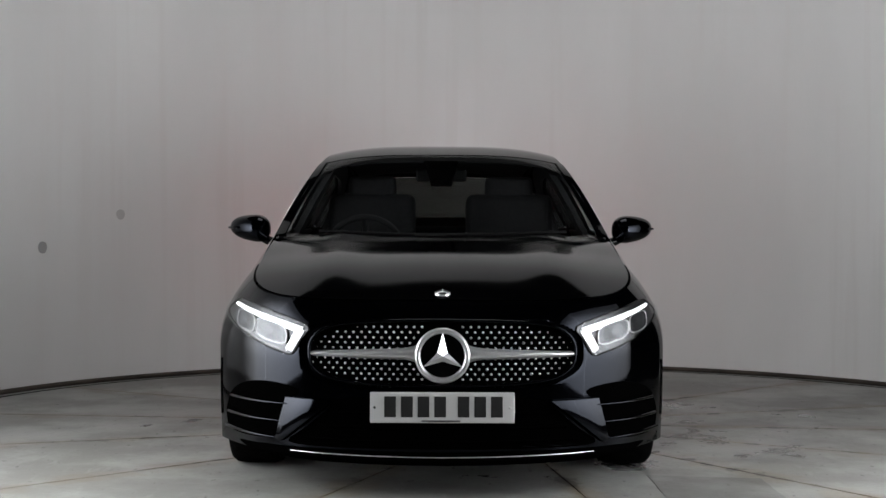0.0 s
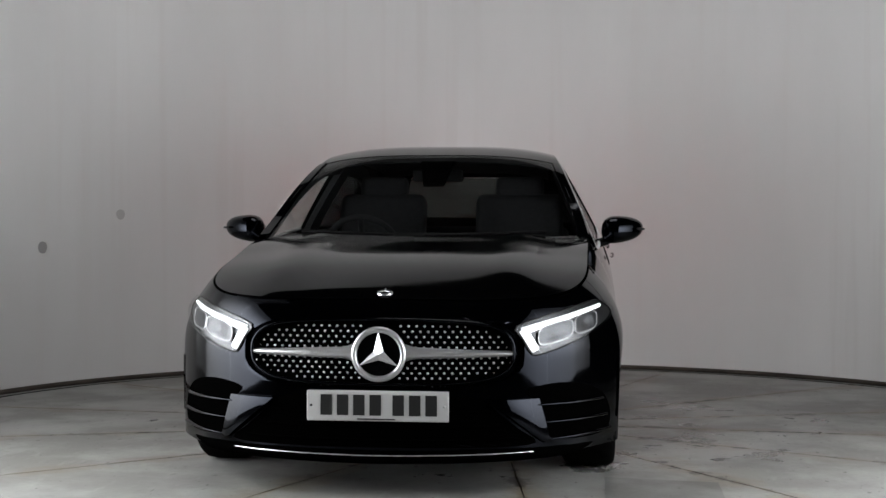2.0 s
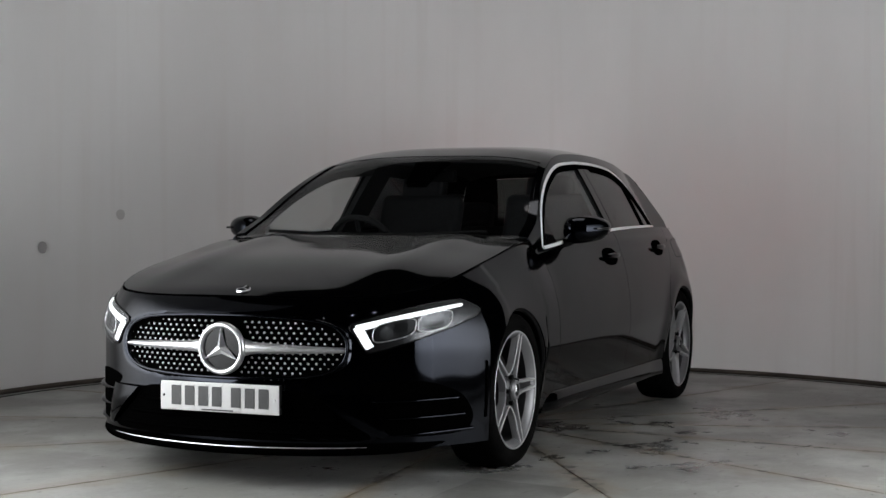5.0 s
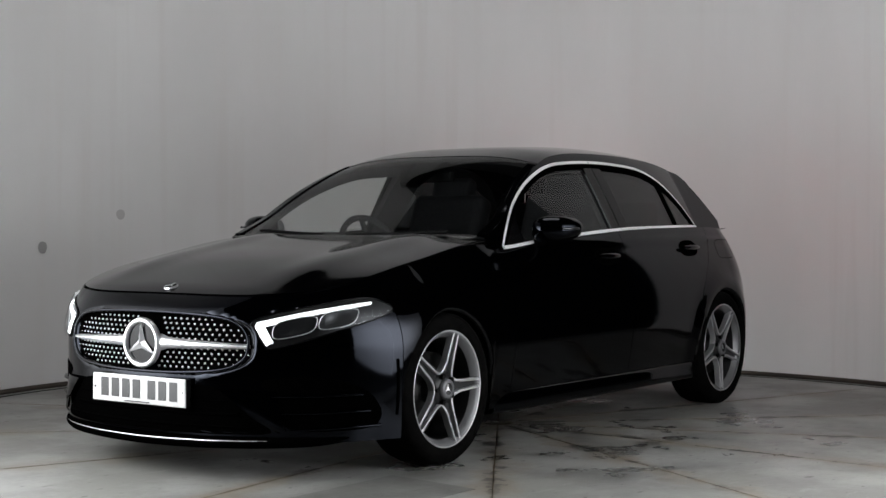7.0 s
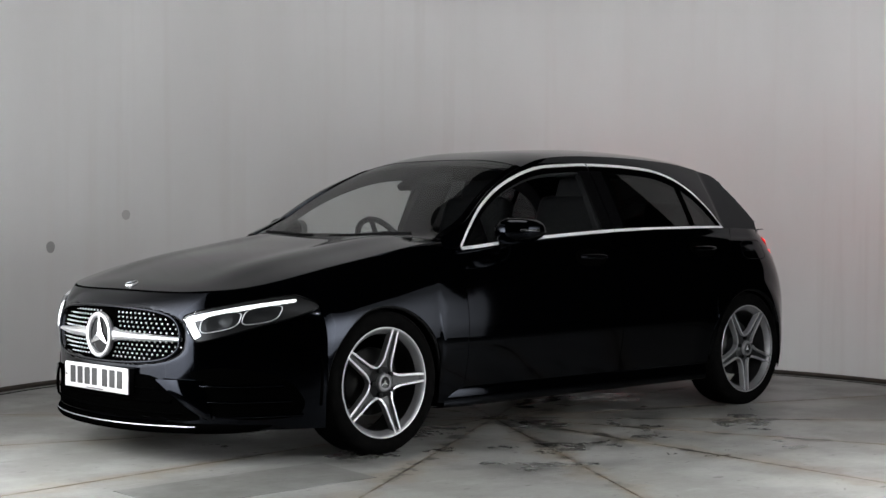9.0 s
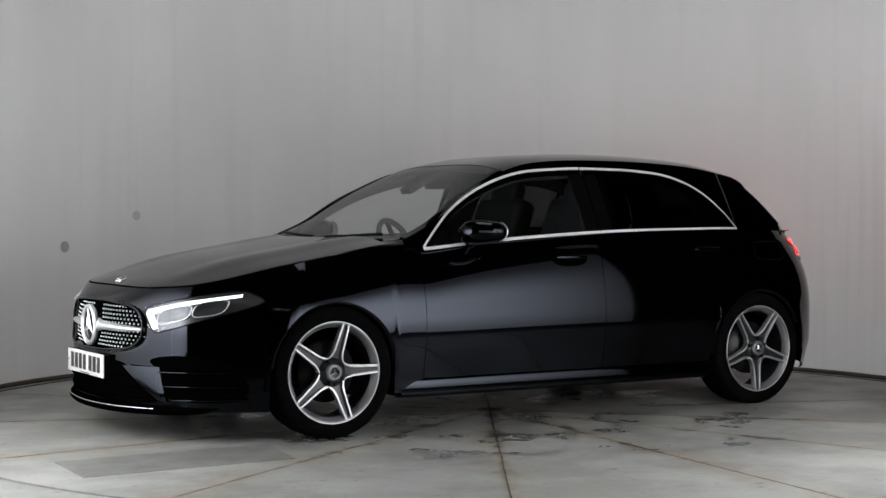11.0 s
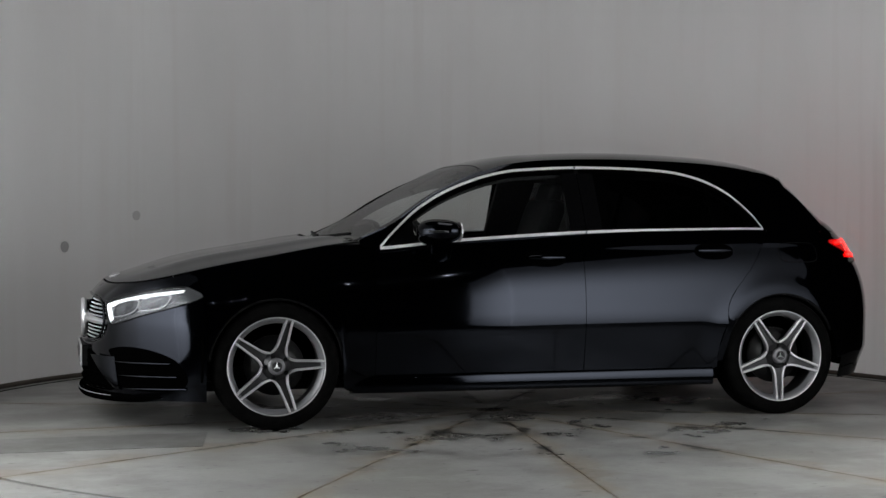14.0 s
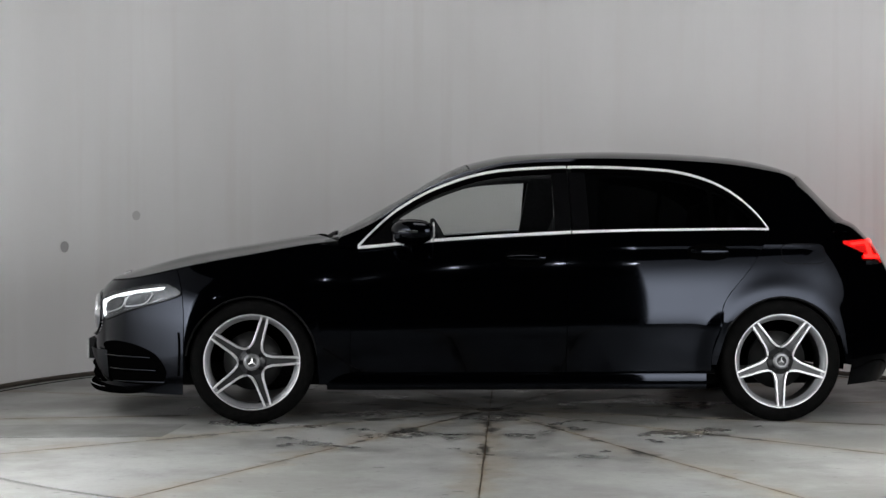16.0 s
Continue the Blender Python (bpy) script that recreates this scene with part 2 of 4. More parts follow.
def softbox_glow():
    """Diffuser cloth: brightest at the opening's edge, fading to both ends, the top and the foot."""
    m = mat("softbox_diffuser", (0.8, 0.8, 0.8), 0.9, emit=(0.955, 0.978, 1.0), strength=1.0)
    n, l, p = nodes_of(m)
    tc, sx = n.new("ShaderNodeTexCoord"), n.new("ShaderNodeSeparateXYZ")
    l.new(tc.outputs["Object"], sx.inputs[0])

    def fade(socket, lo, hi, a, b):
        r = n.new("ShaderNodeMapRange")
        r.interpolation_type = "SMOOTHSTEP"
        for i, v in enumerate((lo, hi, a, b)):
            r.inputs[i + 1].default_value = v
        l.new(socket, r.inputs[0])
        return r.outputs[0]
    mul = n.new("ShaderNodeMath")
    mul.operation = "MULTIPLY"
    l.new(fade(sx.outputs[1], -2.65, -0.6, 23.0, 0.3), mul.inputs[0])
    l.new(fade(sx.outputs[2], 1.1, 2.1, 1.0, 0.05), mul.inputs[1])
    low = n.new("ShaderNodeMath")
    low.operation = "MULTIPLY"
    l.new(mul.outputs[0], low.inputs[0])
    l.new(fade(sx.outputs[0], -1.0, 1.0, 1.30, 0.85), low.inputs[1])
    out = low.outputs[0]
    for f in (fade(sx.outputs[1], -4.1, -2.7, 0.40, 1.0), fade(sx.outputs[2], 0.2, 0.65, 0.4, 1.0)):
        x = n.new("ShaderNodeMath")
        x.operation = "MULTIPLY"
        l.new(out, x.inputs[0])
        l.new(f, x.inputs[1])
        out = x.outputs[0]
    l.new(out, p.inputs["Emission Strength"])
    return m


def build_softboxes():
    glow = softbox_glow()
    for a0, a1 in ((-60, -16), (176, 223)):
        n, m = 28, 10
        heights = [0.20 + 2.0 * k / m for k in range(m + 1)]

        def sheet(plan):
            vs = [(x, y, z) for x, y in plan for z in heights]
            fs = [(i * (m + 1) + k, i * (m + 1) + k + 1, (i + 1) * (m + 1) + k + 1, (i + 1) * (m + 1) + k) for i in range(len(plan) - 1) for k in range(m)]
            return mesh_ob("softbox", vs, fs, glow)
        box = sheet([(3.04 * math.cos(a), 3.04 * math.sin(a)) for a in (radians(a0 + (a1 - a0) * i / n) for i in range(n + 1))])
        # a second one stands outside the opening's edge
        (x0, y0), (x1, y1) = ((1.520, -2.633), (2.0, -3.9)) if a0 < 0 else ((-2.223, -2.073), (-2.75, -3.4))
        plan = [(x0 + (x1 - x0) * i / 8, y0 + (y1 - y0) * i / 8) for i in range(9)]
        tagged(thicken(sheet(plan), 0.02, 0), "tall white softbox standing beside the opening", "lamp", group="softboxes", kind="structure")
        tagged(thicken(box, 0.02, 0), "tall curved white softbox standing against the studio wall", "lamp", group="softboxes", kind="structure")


def build_studio():
    w = ring_wall("wall_curved", WALL_R, WALL_R + 0.12, 0.0, WALL_H, A0, A1, 160, WALL)
    bm = bmesh.new()
    bm.from_mesh(w.data)
    for e in bm.edges:
        e.smooth = e.calc_face_angle(0) < radians(40)
    bm.to_mesh(w.data)
    bm.free()
    tagged(w, "curved off-white studio wall with faint vertical streaks", "wall", kind="structure")
    # Strip added in place of the dirty, dark gap at the wall's foot
    b = ring_wall("baseboard", WALL_R - 0.012, WALL_R - 0.002, 0.0, 0.028, A0, A1, 160, GAP_STRIP)
    tagged(b, "thin dark brown strip standing in for the dirty gap at the wall's foot", "baseboard", kind="structure")
    # static floor round the turntable
    n, vs, fs = 128, [], []
    for r in (TABLE_R + 0.03, 3.3, 3.6):
        vs += [(r * math.cos(2 * math.pi * i / n), r * math.sin(2 * math.pi * i / n), 0) for i in range(n)]
    for k in range(2):
        fs += [(k * n + i, k * n + (i + 1) % n, (k + 1) * n + (i + 1) % n, (k + 1) * n + i) for i in range(n)]
    tagged(mesh_ob("floor", vs, fs, CONCRETE), "grey worn concrete floor round the turntable", "floor", kind="structure")
    # Unseen hall floor, darkened in its colour so the car reflects black
    vs = [(r * math.cos(2 * math.pi * i / n), r * math.sin(2 * math.pi * i / n), 0) for r in (3.6, 17.0) for i in range(n)]
    fs = [(i, (i + 1) % n, n + (i + 1) % n, n + i) for i in range(n)]
    tagged(mesh_ob("floor_hall", vs, fs, DARK), "unseen floor of the hall, kept dark in its colour", "floor", kind="structure")
    bm = bmesh.new()
    bmesh.ops.create_cone(bm, cap_ends=True, segments=96, radius1=3.3, radius2=3.3, depth=0.02, matrix=Matrix.Translation((0, 0, -0.06)))
    tagged(part("turntable_pit", bm, VOID), "dark pit below the turntable", "floor", kind="structure")
    # dark hall
    bm = bmesh.new()
    box_bm(bm, (-12, -12, -0.1), (12, 12, 5.2))
    bmesh.ops.delete(bm, geom=[f for f in bm.faces if f.normal.z > 0.9 or f.normal.z < -0.9], context="FACES")
    bmesh.ops.reverse_faces(bm, faces=bm.faces)
    tagged(thicken(part("wall_hall", bm, DARK), 0.15, 1), "dark walls of the hall, out of view", "wall", kind="structure")
    bm = bmesh.new()
    box_bm(bm, (-12, -12, 5.2), (12, 12, 5.35))
    tagged(part("ceiling", bm, DARK), "dark hall ceiling", "ceiling", kind="structure")


SEGMENTS = 14


def build_turntable():
    """Fourteen wedge slabs on a bed, joints radial. In the car's frame one joint lies at 31.8 degrees."""
    root = new("turntable")
    tagged(root, "round concrete turntable of wedge slabs with dirty joints", "turntable", kind="structure")
    bm = bmesh.new()
    bmesh.ops.create_cone(bm, cap_ends=True, segments=128, radius1=TABLE_R - 0.004, radius2=TABLE_R - 0.004, depth=0.03, matrix=Matrix.Translation((0, 0, -0.0225)))
    part("joint_bed", bm, JOINT, root, "brown dirt in the joints")
    step = 2 * math.pi / SEGMENTS
    for k in range(SEGMENTS):
        a = radians(32.2) + k * step
        # worn, uneven joint edges
        top = []
        mid = a + step / 2
        for side in (0, 1):
            ang = a + side * step
            nx, ny = (-math.sin(ang), math.cos(ang)) if side == 0 else (math.sin(ang), -math.cos(ang))
            edge = []
            for i in range(1, 61):
                r = 0.03 + (TABLE_R - 0.03) * i / 60
                g = 0.0022 + 0.007 * max(0, noise.noise((r * 3.1, k * 7.3 + side * 3, 0.3))) + 0.010 * max(0, noise.noise((r * 11, k * 5.1 + side, 1.7)) - 0.25)
                edge.append((r * math.cos(ang) + nx * g, r * math.sin(ang) + ny * g))
            top.append(edge)
        arc = [(TABLE_R * math.cos(b), TABLE_R * math.sin(b)) for b in (a + step * i / 16 for i in range(1, 16))]
        loop = top[0] + arc + top[1][::-1]
        m = len(loop)
        vs = [(x, y, z) for z in (0.0, -0.03) for x, y in loop]
        fs = [tuple(range(m)), tuple(range(2 * m - 1, m - 1, -1))]
        fs += [(i, i + m, (i + 1) % m + m, (i + 1) % m) for i in range(m)]
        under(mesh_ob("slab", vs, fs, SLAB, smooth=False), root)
    # darker repaired strip across one slab
    loop = [(1.60 + 1.0 * i / 12, 0.53 + 0.012 * noise.noise((i, 2.2, 0))) for i in range(13)] + [(2.62 - 0.95 * i / 12, 0.97 + 0.012 * noise.noise((i, 5.2, 0))) for i in range(13)]
    m = len(loop)
    vs = [(x, y, z) for z in (0.0016, -0.001) for x, y in loop]
    fs = [tuple(range(m)), tuple(range(2 * m - 1, m - 1, -1))] + [(i, i + m, (i + 1) % m + m, (i + 1) % m) for i in range(m)]
    under(mesh_ob("repair_strip", vs, fs, PATCH, smooth=False), root, "dark grey repaired strip")
    return root


build_studio()
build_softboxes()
turntable = build_turntable()

# ---- the car: x forward, y to its own left, z up, origin on the ground between the axles ----
R_ARCH, AXLE, HUB_Z = 0.338, 1.3645, 0.318
HOOD = [(0.90, 0.966), (1.1, 0.946), (1.342, 0.908), (1.72, 0.844), (2.065, 0.750), (2.16, 0.714)]
ROOF = [(-2.02, 0.985), (-1.84, 1.12), (-1.67, 1.283), (-1.57, 1.325), (-1.335, 1.382), (-1.0, 1.412), (-0.5, 1.423), (-0.03, 1.400), (0.12, 1.374), (0.291, 1.325), (0.611, 1.142), (0.96, 0.95), (1.02, 0.915)]
RAIL_Z = [(-2.02, 0.965), (-1.67, 1.250), (-1.335, 1.325), (-1.0, 1.360), (-0.4, 1.372), (0.04, 1.347), (0.291, 1.277), (0.486, 1.19), (0.611, 1.115), (0.75, 1.02), (0.93, 0.94)]
DLO = [(-1.335, 1.0), (-1.28, 1.078), (-1.157, 1.188), (-1.006, 1.262), (-0.80, 1.305), (-0.33, 1.32), (0.04, 1.302), (0.19, 1.278), (0.339, 1.233), (0.486, 1.171), (0.633, 1.082), (0.75, 0.981), (0.83, 0.90)]
BELT = [(-1.75, 0.985), (-1.335, 1.0), (-0.83, 0.996), (-0.28, 0.983), (0.43, 0.94), (0.83, 0.901), (0.97, 0.905)]


def side_top(x):
    """Height of the upper edge of the lower body's side."""
    k = min(1, max(0, (x - 0.80) / 0.34))
    k = k * k * (3 - 2 * k)
    return (1 - k) * curve_at(BELT, x) + k * hood_z(max(x, 0.9), hood_edge(x))


def power(v, p):
    return math.copysign(abs(v) ** p, v)


CHAMFER = (math.radians(50), math.radians(77.2))     # flattened stretch of the bumper's corner
EDGE_N, NOSE_N = 3.2, 2.3      # roundness of the bonnet's front edge and of the nose, in plan


def edge_plan(phi):
    """The bonnet's front edge: phi 0 at the centre line, 90 at the side."""
    return 1.5 + 0.655 * power(math.cos(phi), 2 / EDGE_N), 0.75 * power(math.sin(phi), 2 / EDGE_N)


def hood_edge(x):
    if x <= 1.5:
        return 0.75
    return 0.75 * max(0.0, 1 - (min(1, (x - 1.5) / 0.655)) ** EDGE_N) ** (1 / EDGE_N)


def hood_z(x, y):
    return curve_at(HOOD, x) + 0.002 - (0.036 + 0.026 * min(1, max(0, (x - 1.0) / 1.1))) * (abs(y) / 0.75) ** 2.6 + 0.010 * math.exp(-((abs(y) - 0.45) / 0.10) ** 2) * min(1, max(0, (2.1 - x) / 0.3))


def inset(z, top, deep):
    """How far the side leans in at height z."""
    if z >= 0.5:
        return deep * max(0.0, (z - 0.5) / (top - 0.5)) ** 2.4
    return 0.05 * ((0.5 - z) / 0.34) ** 1.6


def flare(x, z):
    f = 0.0
    for xw in (AXLE, -AXLE):
        r = math.hypot(x - xw, z - HUB_Z)
        k = 1.0 if xw < 0 else min(1, max(0, (x - 1.12) / 0.45)) ** 2
        f += (0.011 if xw > 0 else 0.014) * k * math.exp(-((r - R_ARCH - 0.02) / (0.12 if xw > 0 else 0.07)) ** 2)
    return f


def side_y(x, z):
    """Half width of the lower body between the axles' outer ends (|x| up to about 1.5)."""
    deep = curve_at([(-1.75, 0.14), (-1.1, 0.117), (-0.55, 0.106), (0.6, 0.105), (0.97, 0.125), (1.5, 0.143)], x)
    w = curve_at([(-1.6, 0.864), (-1.1, 0.877), (-0.5, 0.8845), (0.0, 0.884), (1.0, 0.882), (1.5, 0.886)], x)
    line = 0.006 * math.exp(-((z - 0.925) / 0.012) ** 2) if x < 0.6 else 0
    fold = 0.485 - 0.02 * x
    lean = 0.17 * math.sqrt((z - fold) ** 2 + 0.0002) * 0.5 - 0.17 * (z - fold) * 0.5
    return w - (inset(z, side_top(x), deep) if z > 0.5 else 0) - lean + flare(x, z) + line


def end_point(phi, z, front):
    """Point of the rounded nose or tail; phi 0 at the centre line, 90 at the side."""
    c, s = math.cos(phi), math.sin(phi)
    if front:
        xe, ye = edge_plan(phi)
        top = hood_z(xe, ye)
        z = min(z, top)
        i = inset(z, top, 1.0)
        plan = lambda q: (1.5 + 0.768 * power(math.cos(q), 2 / NOSE_N), 0.886 * power(math.sin(q), 2 / NOSE_N))
        xo, yo = plan(phi)
        if CHAMFER[0] < phi < CHAMFER[1]:
            # the bumper's corners are flattened
            (xa, ya), (xb, yb) = plan(CHAMFER[0]), plan(CHAMFER[1])
            t = (xa - xo) / (xa - xb)
            yo += 0.35 * (ya + (yb - ya) * t - yo)
        x, y = xo + (xe - xo) * i, yo + (ye - yo) * i
        return Vector((x, y + flare(x, z) * s, z))
    top = 0.985
    i = inset(z, top, 1.0)
    a, b = 0.72 - 0.20 * i - (0.10 * max(0, (0.34 - z) / 0.2)), 0.872 - 0.14 * i
    x, y = -1.5 - a * c, b * s
    return Vector((x, y + flare(x, z) * s, z))


def nose_top(phi):
    return hood_z(*edge_plan(phi))


def phi_at(value, z, front, axis):
    """The phi at which the nose or tail has that x (axis 0) or y (axis 1) at height z."""
    lo, hi = 0.0, math.pi / 2
    for _ in range(26):
        mid = (lo + hi) / 2
        q = end_point(mid, z, front)[axis]
        far = abs(q) if axis == 0 else -q
        want = abs(value) if axis == 0 else -abs(value)
        if far > want:
            lo = mid
        else:
            hi = mid
    return (lo + hi) / 2


def nose_x(y, z):
    """Surface of the nose at (y, z)."""
    return end_point(phi_at(y, z, True, 1), z, True)[0]


def recess(y, z):
    """Depth by which the radiator opening lies behind the bumper."""
    q = (abs(y) / 0.492) ** 3.2 + (abs(z - 0.531) / (0.117 if z > 0.531 else 0.119)) ** 3.2
    k = min(1.0, max(0.0, (1.16 - q) / 0.30))
    return 0.030 * k * k * (3 - 2 * k)


def arch_z(x, xw, r=R_ARCH):
    d = r * r - (x - xw) ** 2
    return HUB_Z + math.sqrt(d) if d > 0 else HUB_Z


CORNER = radians(77.2)      # where the bumper ends and the fender begins


def both(make):
    """Make a part for each flank: sy 1 is the car's left, -1 its right."""
    return [make(sy) for sy in (1, -1)]


def build_car():
    car = new("car")
    tagged(car, "glossy black metallic five-door hatchback with lit lamps", "car")
    fl = lambda v, sy: (v[0], v[1] * sy, v[2])

    # bonnet
    def bonnet(u, v):
        th = (u * 2 - 1) * math.pi / 2
        xf, y1 = edge_plan(abs(th))
        y1, xf = math.copysign(y1, th), xf - 0.004
        x0 = 1.10 - 0.21 * (abs(y1) / 0.75) ** 2.2
        x = x0 + (xf - x0) * v
        y = y1 * (hood_edge(min(x, 1.5)) / 0.75) * 0.996
        return (x, y, hood_z(x, y) + 0.001)
    grid("bonnet", 48, 30, bonnet, PAINT, car, t=0.004)

    # front bumper and nose panel: phi from side to side
    def nose(u, v):
        phi = (u * 2 - 1) * CORNER
        z0 = 0.155
        z1 = nose_top(abs(phi)) - 0.004
        z = z0 + (z1 - z0) * v
        p = end_point(abs(phi), z, True)
        return (p.x - recess(p.y, p.z), math.copysign(p.y, phi) if phi else 0, p.z)
    grid("front_bumper", 130, 64, nose, PAINT, car, t=0.004)

    def fender(sy):
        # from the nose's end (x about 1.83) to the door's front edge, over the wheel
        def f(u, v):
            x, z = 1.6 - 0.7 * u, 0.7
            for _ in range(24):
                z0 = arch_z(x, AXLE) if abs(x - AXLE) < R_ARCH else (0.20 if x < AXLE else 0.30)
                z = z0 + (side_top(min(x, 2.1)) - 0.004 - z0) * v
                xf = end_point(CORNER, z, True).x - 0.004
                x = 0.5 * x + 0.5 * (xf + (0.8695 - xf) * (0.5 - 0.5 * math.cos(math.pi * u)))
            if x > 1.5:
                q = end_point(phi_at(x, z, True, 0), z, True)
                return (x, q.y * sy, z)
            return (x, side_y(x, z) * sy, z)
        return grid("front_fender", 60, 26, f, PAINT, car, t=0.004)
    both(fender)

    def door_back(z):
        zz = max(z, 0.3)
        arc = -AXLE + math.sqrt(max(0, (R_ARCH + 0.03) ** 2 - (min(zz, HUB_Z + 0.3) - HUB_Z) ** 2))
        if zz < 0.52:
            return arc
        return curve_at([(0.52, -1.042), (0.60, -1.05), (0.667, -1.087), (0.80, -1.205), (0.931, -1.293), (1.0, -1.335)], zz)

    def front_door(sy):
        def f(u, v):
            x = 0.8665 + (-0.2395 - 0.8665) * u
            z = 0.265 + (side_top(x) - 0.006 - 0.265) * v
            return (x, side_y(x, z) * sy, z)
        return grid("front_door", 30, 34, f, PAINT, car, t=0.004)
    fdoors = both(front_door)

    def rear_door(sy):
        def f(u, v):
            x, z = -0.2425, 0.5
            for _ in range(6):
                z = 0.265 + (side_top(x) - 0.006 - 0.265) * v
                x = -0.2425 + (door_back(z) + 0.0015 + 0.2425) * u
            return (x, side_y(x, z) * sy, z)
        return grid("rear_door", 30, 34, f, PAINT, car, t=0.004)
    rdoors = both(rear_door)

    def quarter(sy):
        def f(u, v):
            x, z = -1.3, 0.8
            for _ in range(30):
                z0 = arch_z(x, -AXLE) if abs(x + AXLE) < R_ARCH else 0.30
                z = z0 + (side_top(x) - 0.004 - z0) * v
                xe = end_point(radians(69), z, False).x + 0.003
                xn = door_back(max(z, 0.30)) - 0.0015 + (xe - door_back(max(z, 0.30))) * (0.5 - 0.5 * math.cos(math.pi * u))
                x = 0.5 * x + 0.5 * xn
            if x < -1.5:
                return tail_pt(x, z, sy)
            return (x, side_y(x, z) * sy, z)
        return grid("rear_quarter_panel", 44, 30, f, PAINT, car, t=0.004)

    def tail_pt(x, z, sy):
        phi = phi_at(x, z, False, 0)
        y0 = side_y(-1.5, z) - (0.872 - 0.14 * inset(z, 0.985, 1.0) + flare(-1.5, z))
        q = end_point(phi, z, False)
        k = max(0, 1 - (-1.5 - x) / 0.20)
        return (x, (q.y + y0 * k) * sy, z)
    both(quarter)

    def tail(u, v):
        phi = (u * 2 - 1) * radians(69)
        z = 0.19 + (0.975 - 0.19) * v
        p = end_point(abs(phi), z, False)
        return (p.x, math.copysign(p.y, phi), p.z)
    grid("rear_bumper", 56, 26, tail, PAINT, car, t=0.004)

    def sill(sy):
        def f(u, v):
            x = 0.985 - 1.955 * u
            a = v * 1.0
            pts = [(0.0, 0.262, -0.012), (0.3, 0.255, 0.006), (0.62, 0.20, 0.012), (0.8, 0.178, 0.004), (1.0, 0.170, -0.06)]
            z = curve_at([(p[0], p[1]) for p in pts], a)
            o = curve_at([(p[0], p[2]) for p in pts], a)
            return (x, (side_y(x, 0.26) + o - 0.022 * max(0, 1 - u / 0.09) ** 2) * sy, z)
        return grid("side_sill", 16, 16, f, PAINT, car, t=0.006)
    both(sill)

    # greenhouse
    def glass_y(x, z):
        y = 0.782 - (z - 0.98) * 0.5 - 0.15 * max(0, z - 0.98) ** 2
        if x < -0.3:
            y -= 0.075 * ((-0.3 - max(x, -1.38)) / 1.03) ** 2
        if x > 0:
            y -= 0.036 * (x / 0.82) ** 2
        return y

    def rail_y(x):
        return glass_y(max(x, -1.6), curve_at(RAIL_Z, x)) - 0.006

    def roof_z(x, y):
        zr, zc = curve_at(RAIL_Z, x), curve_at(ROOF, x)
        return zc - (zc - zr) * min(1, abs(y) / rail_y(x)) ** 3.4

    def swept(x, y):
        """The tail is rounded in plan: points off the centre line lie further forward."""
        k = min(1, max(0, (-1.2 - x) / 0.5))
        return x + 0.17 * k * k * (abs(y) / 0.55) ** 2

    def top_sheet(name, x0, x1, frac, material, lift=0.0, t=0.004, label="", n=24):
        def f(u, v):
            x = x0 + (x1 - x0) * v
            y = rail_y(x) * (2 * u - 1) * frac
            return (swept(x, y), y, roof_z(x, y) + lift)
        return grid(name, 40, n, f, material, car, label, t)
    top_sheet("roof", 0.235, -1.50, 1.0, PAINT, n=40)
    top_sheet("roof_spoiler", -1.504, -1.64, 1.0, PAINT, n=8)
    ws = top_sheet("windscreen", 1.0, 0.24, 0.945, SCREEN, t=0)
    rg = top_sheet("rear_window", -1.645, -2.02, 0.9, REAR_GLASS, t=0)
    for sy in (1, -1):
        def frame_side(u, v):
            x = -1.645 - 0.305 * v
            y = rail_y(x) * (0.68 + 0.32 * u)
            return (swept(x, y), y * sy, roof_z(x, y) + 0.002)
        grid("tailgate_frame", 6, 10, frame_side, PAINT, car, t=0.01)
    rg.visible_shadow = ws.visible_shadow = False

    def tailgate(u, v):
        # closes the tail between the bumper's upper edge and the rear window
        phi = (u * 2 - 1) * radians(69)
        q = end_point(abs(phi), 0.974, False)
        yt = rail_y(-1.93) * math.sin(phi) / math.sin(radians(69))
        top = Vector((swept(-1.93, yt), yt, roof_z(-1.93, yt) + 0.001))
        low = Vector((q.x, math.copysign(q.y, phi), 0.974))
        return low + (top - low) * v + Vector((0, 0, 0.012 * math.sin(math.pi * v)))
    grid("tailgate", 48, 8, tailgate, PAINT, car, t=0.004)

    def shoulder(sy):
        def f(u, v):
            x = -1.30 - 0.46 * u
            yo = side_y(x, 0.98) if x > -1.5 else abs(tail_pt(x, 0.98, 1)[1])
            yi = glass_y(max(x, -1.6), 0.988) - 0.004
            return (x, (yo + (yi - yo) * v) * sy, 0.979 + 0.010 * v)
        return grid("rear_shoulder", 16, 4, f, PAINT, car, t=0.003)
    both(shoulder)

    def pillar(sy):
        def f(u, v):
            x = 0.915 + (0.235 - 0.915) * u
            y = rail_y(x) * (0.94 + 0.06 * v)
            return (x, y * sy, roof_z(x, y) + 0.002)
        return grid("screen_pillar", 20, 4, f, PAINT, car, t=0.01)
    both(pillar)

    def strip(name, x0, x1, lo, hi, material, sy, n=40, m=6, out=0.0, t=0.004, parent=car, yf=None):
        yf = yf or glass_y

        def f(u, v):
            x = x0 + (x1 - x0) * u
            a, b = lo(x), hi(x)
            z = a + (b - a) * v
            y = yf(x, z) + out
            return (swept(x, y) if x < -1.336 else x, y * sy, z)
        return grid(name, n, m, f, material, parent, "", t)
    belt = lambda x: curve_at(BELT, x)
    dlo = lambda x: max(curve_at(DLO, x), belt(x))
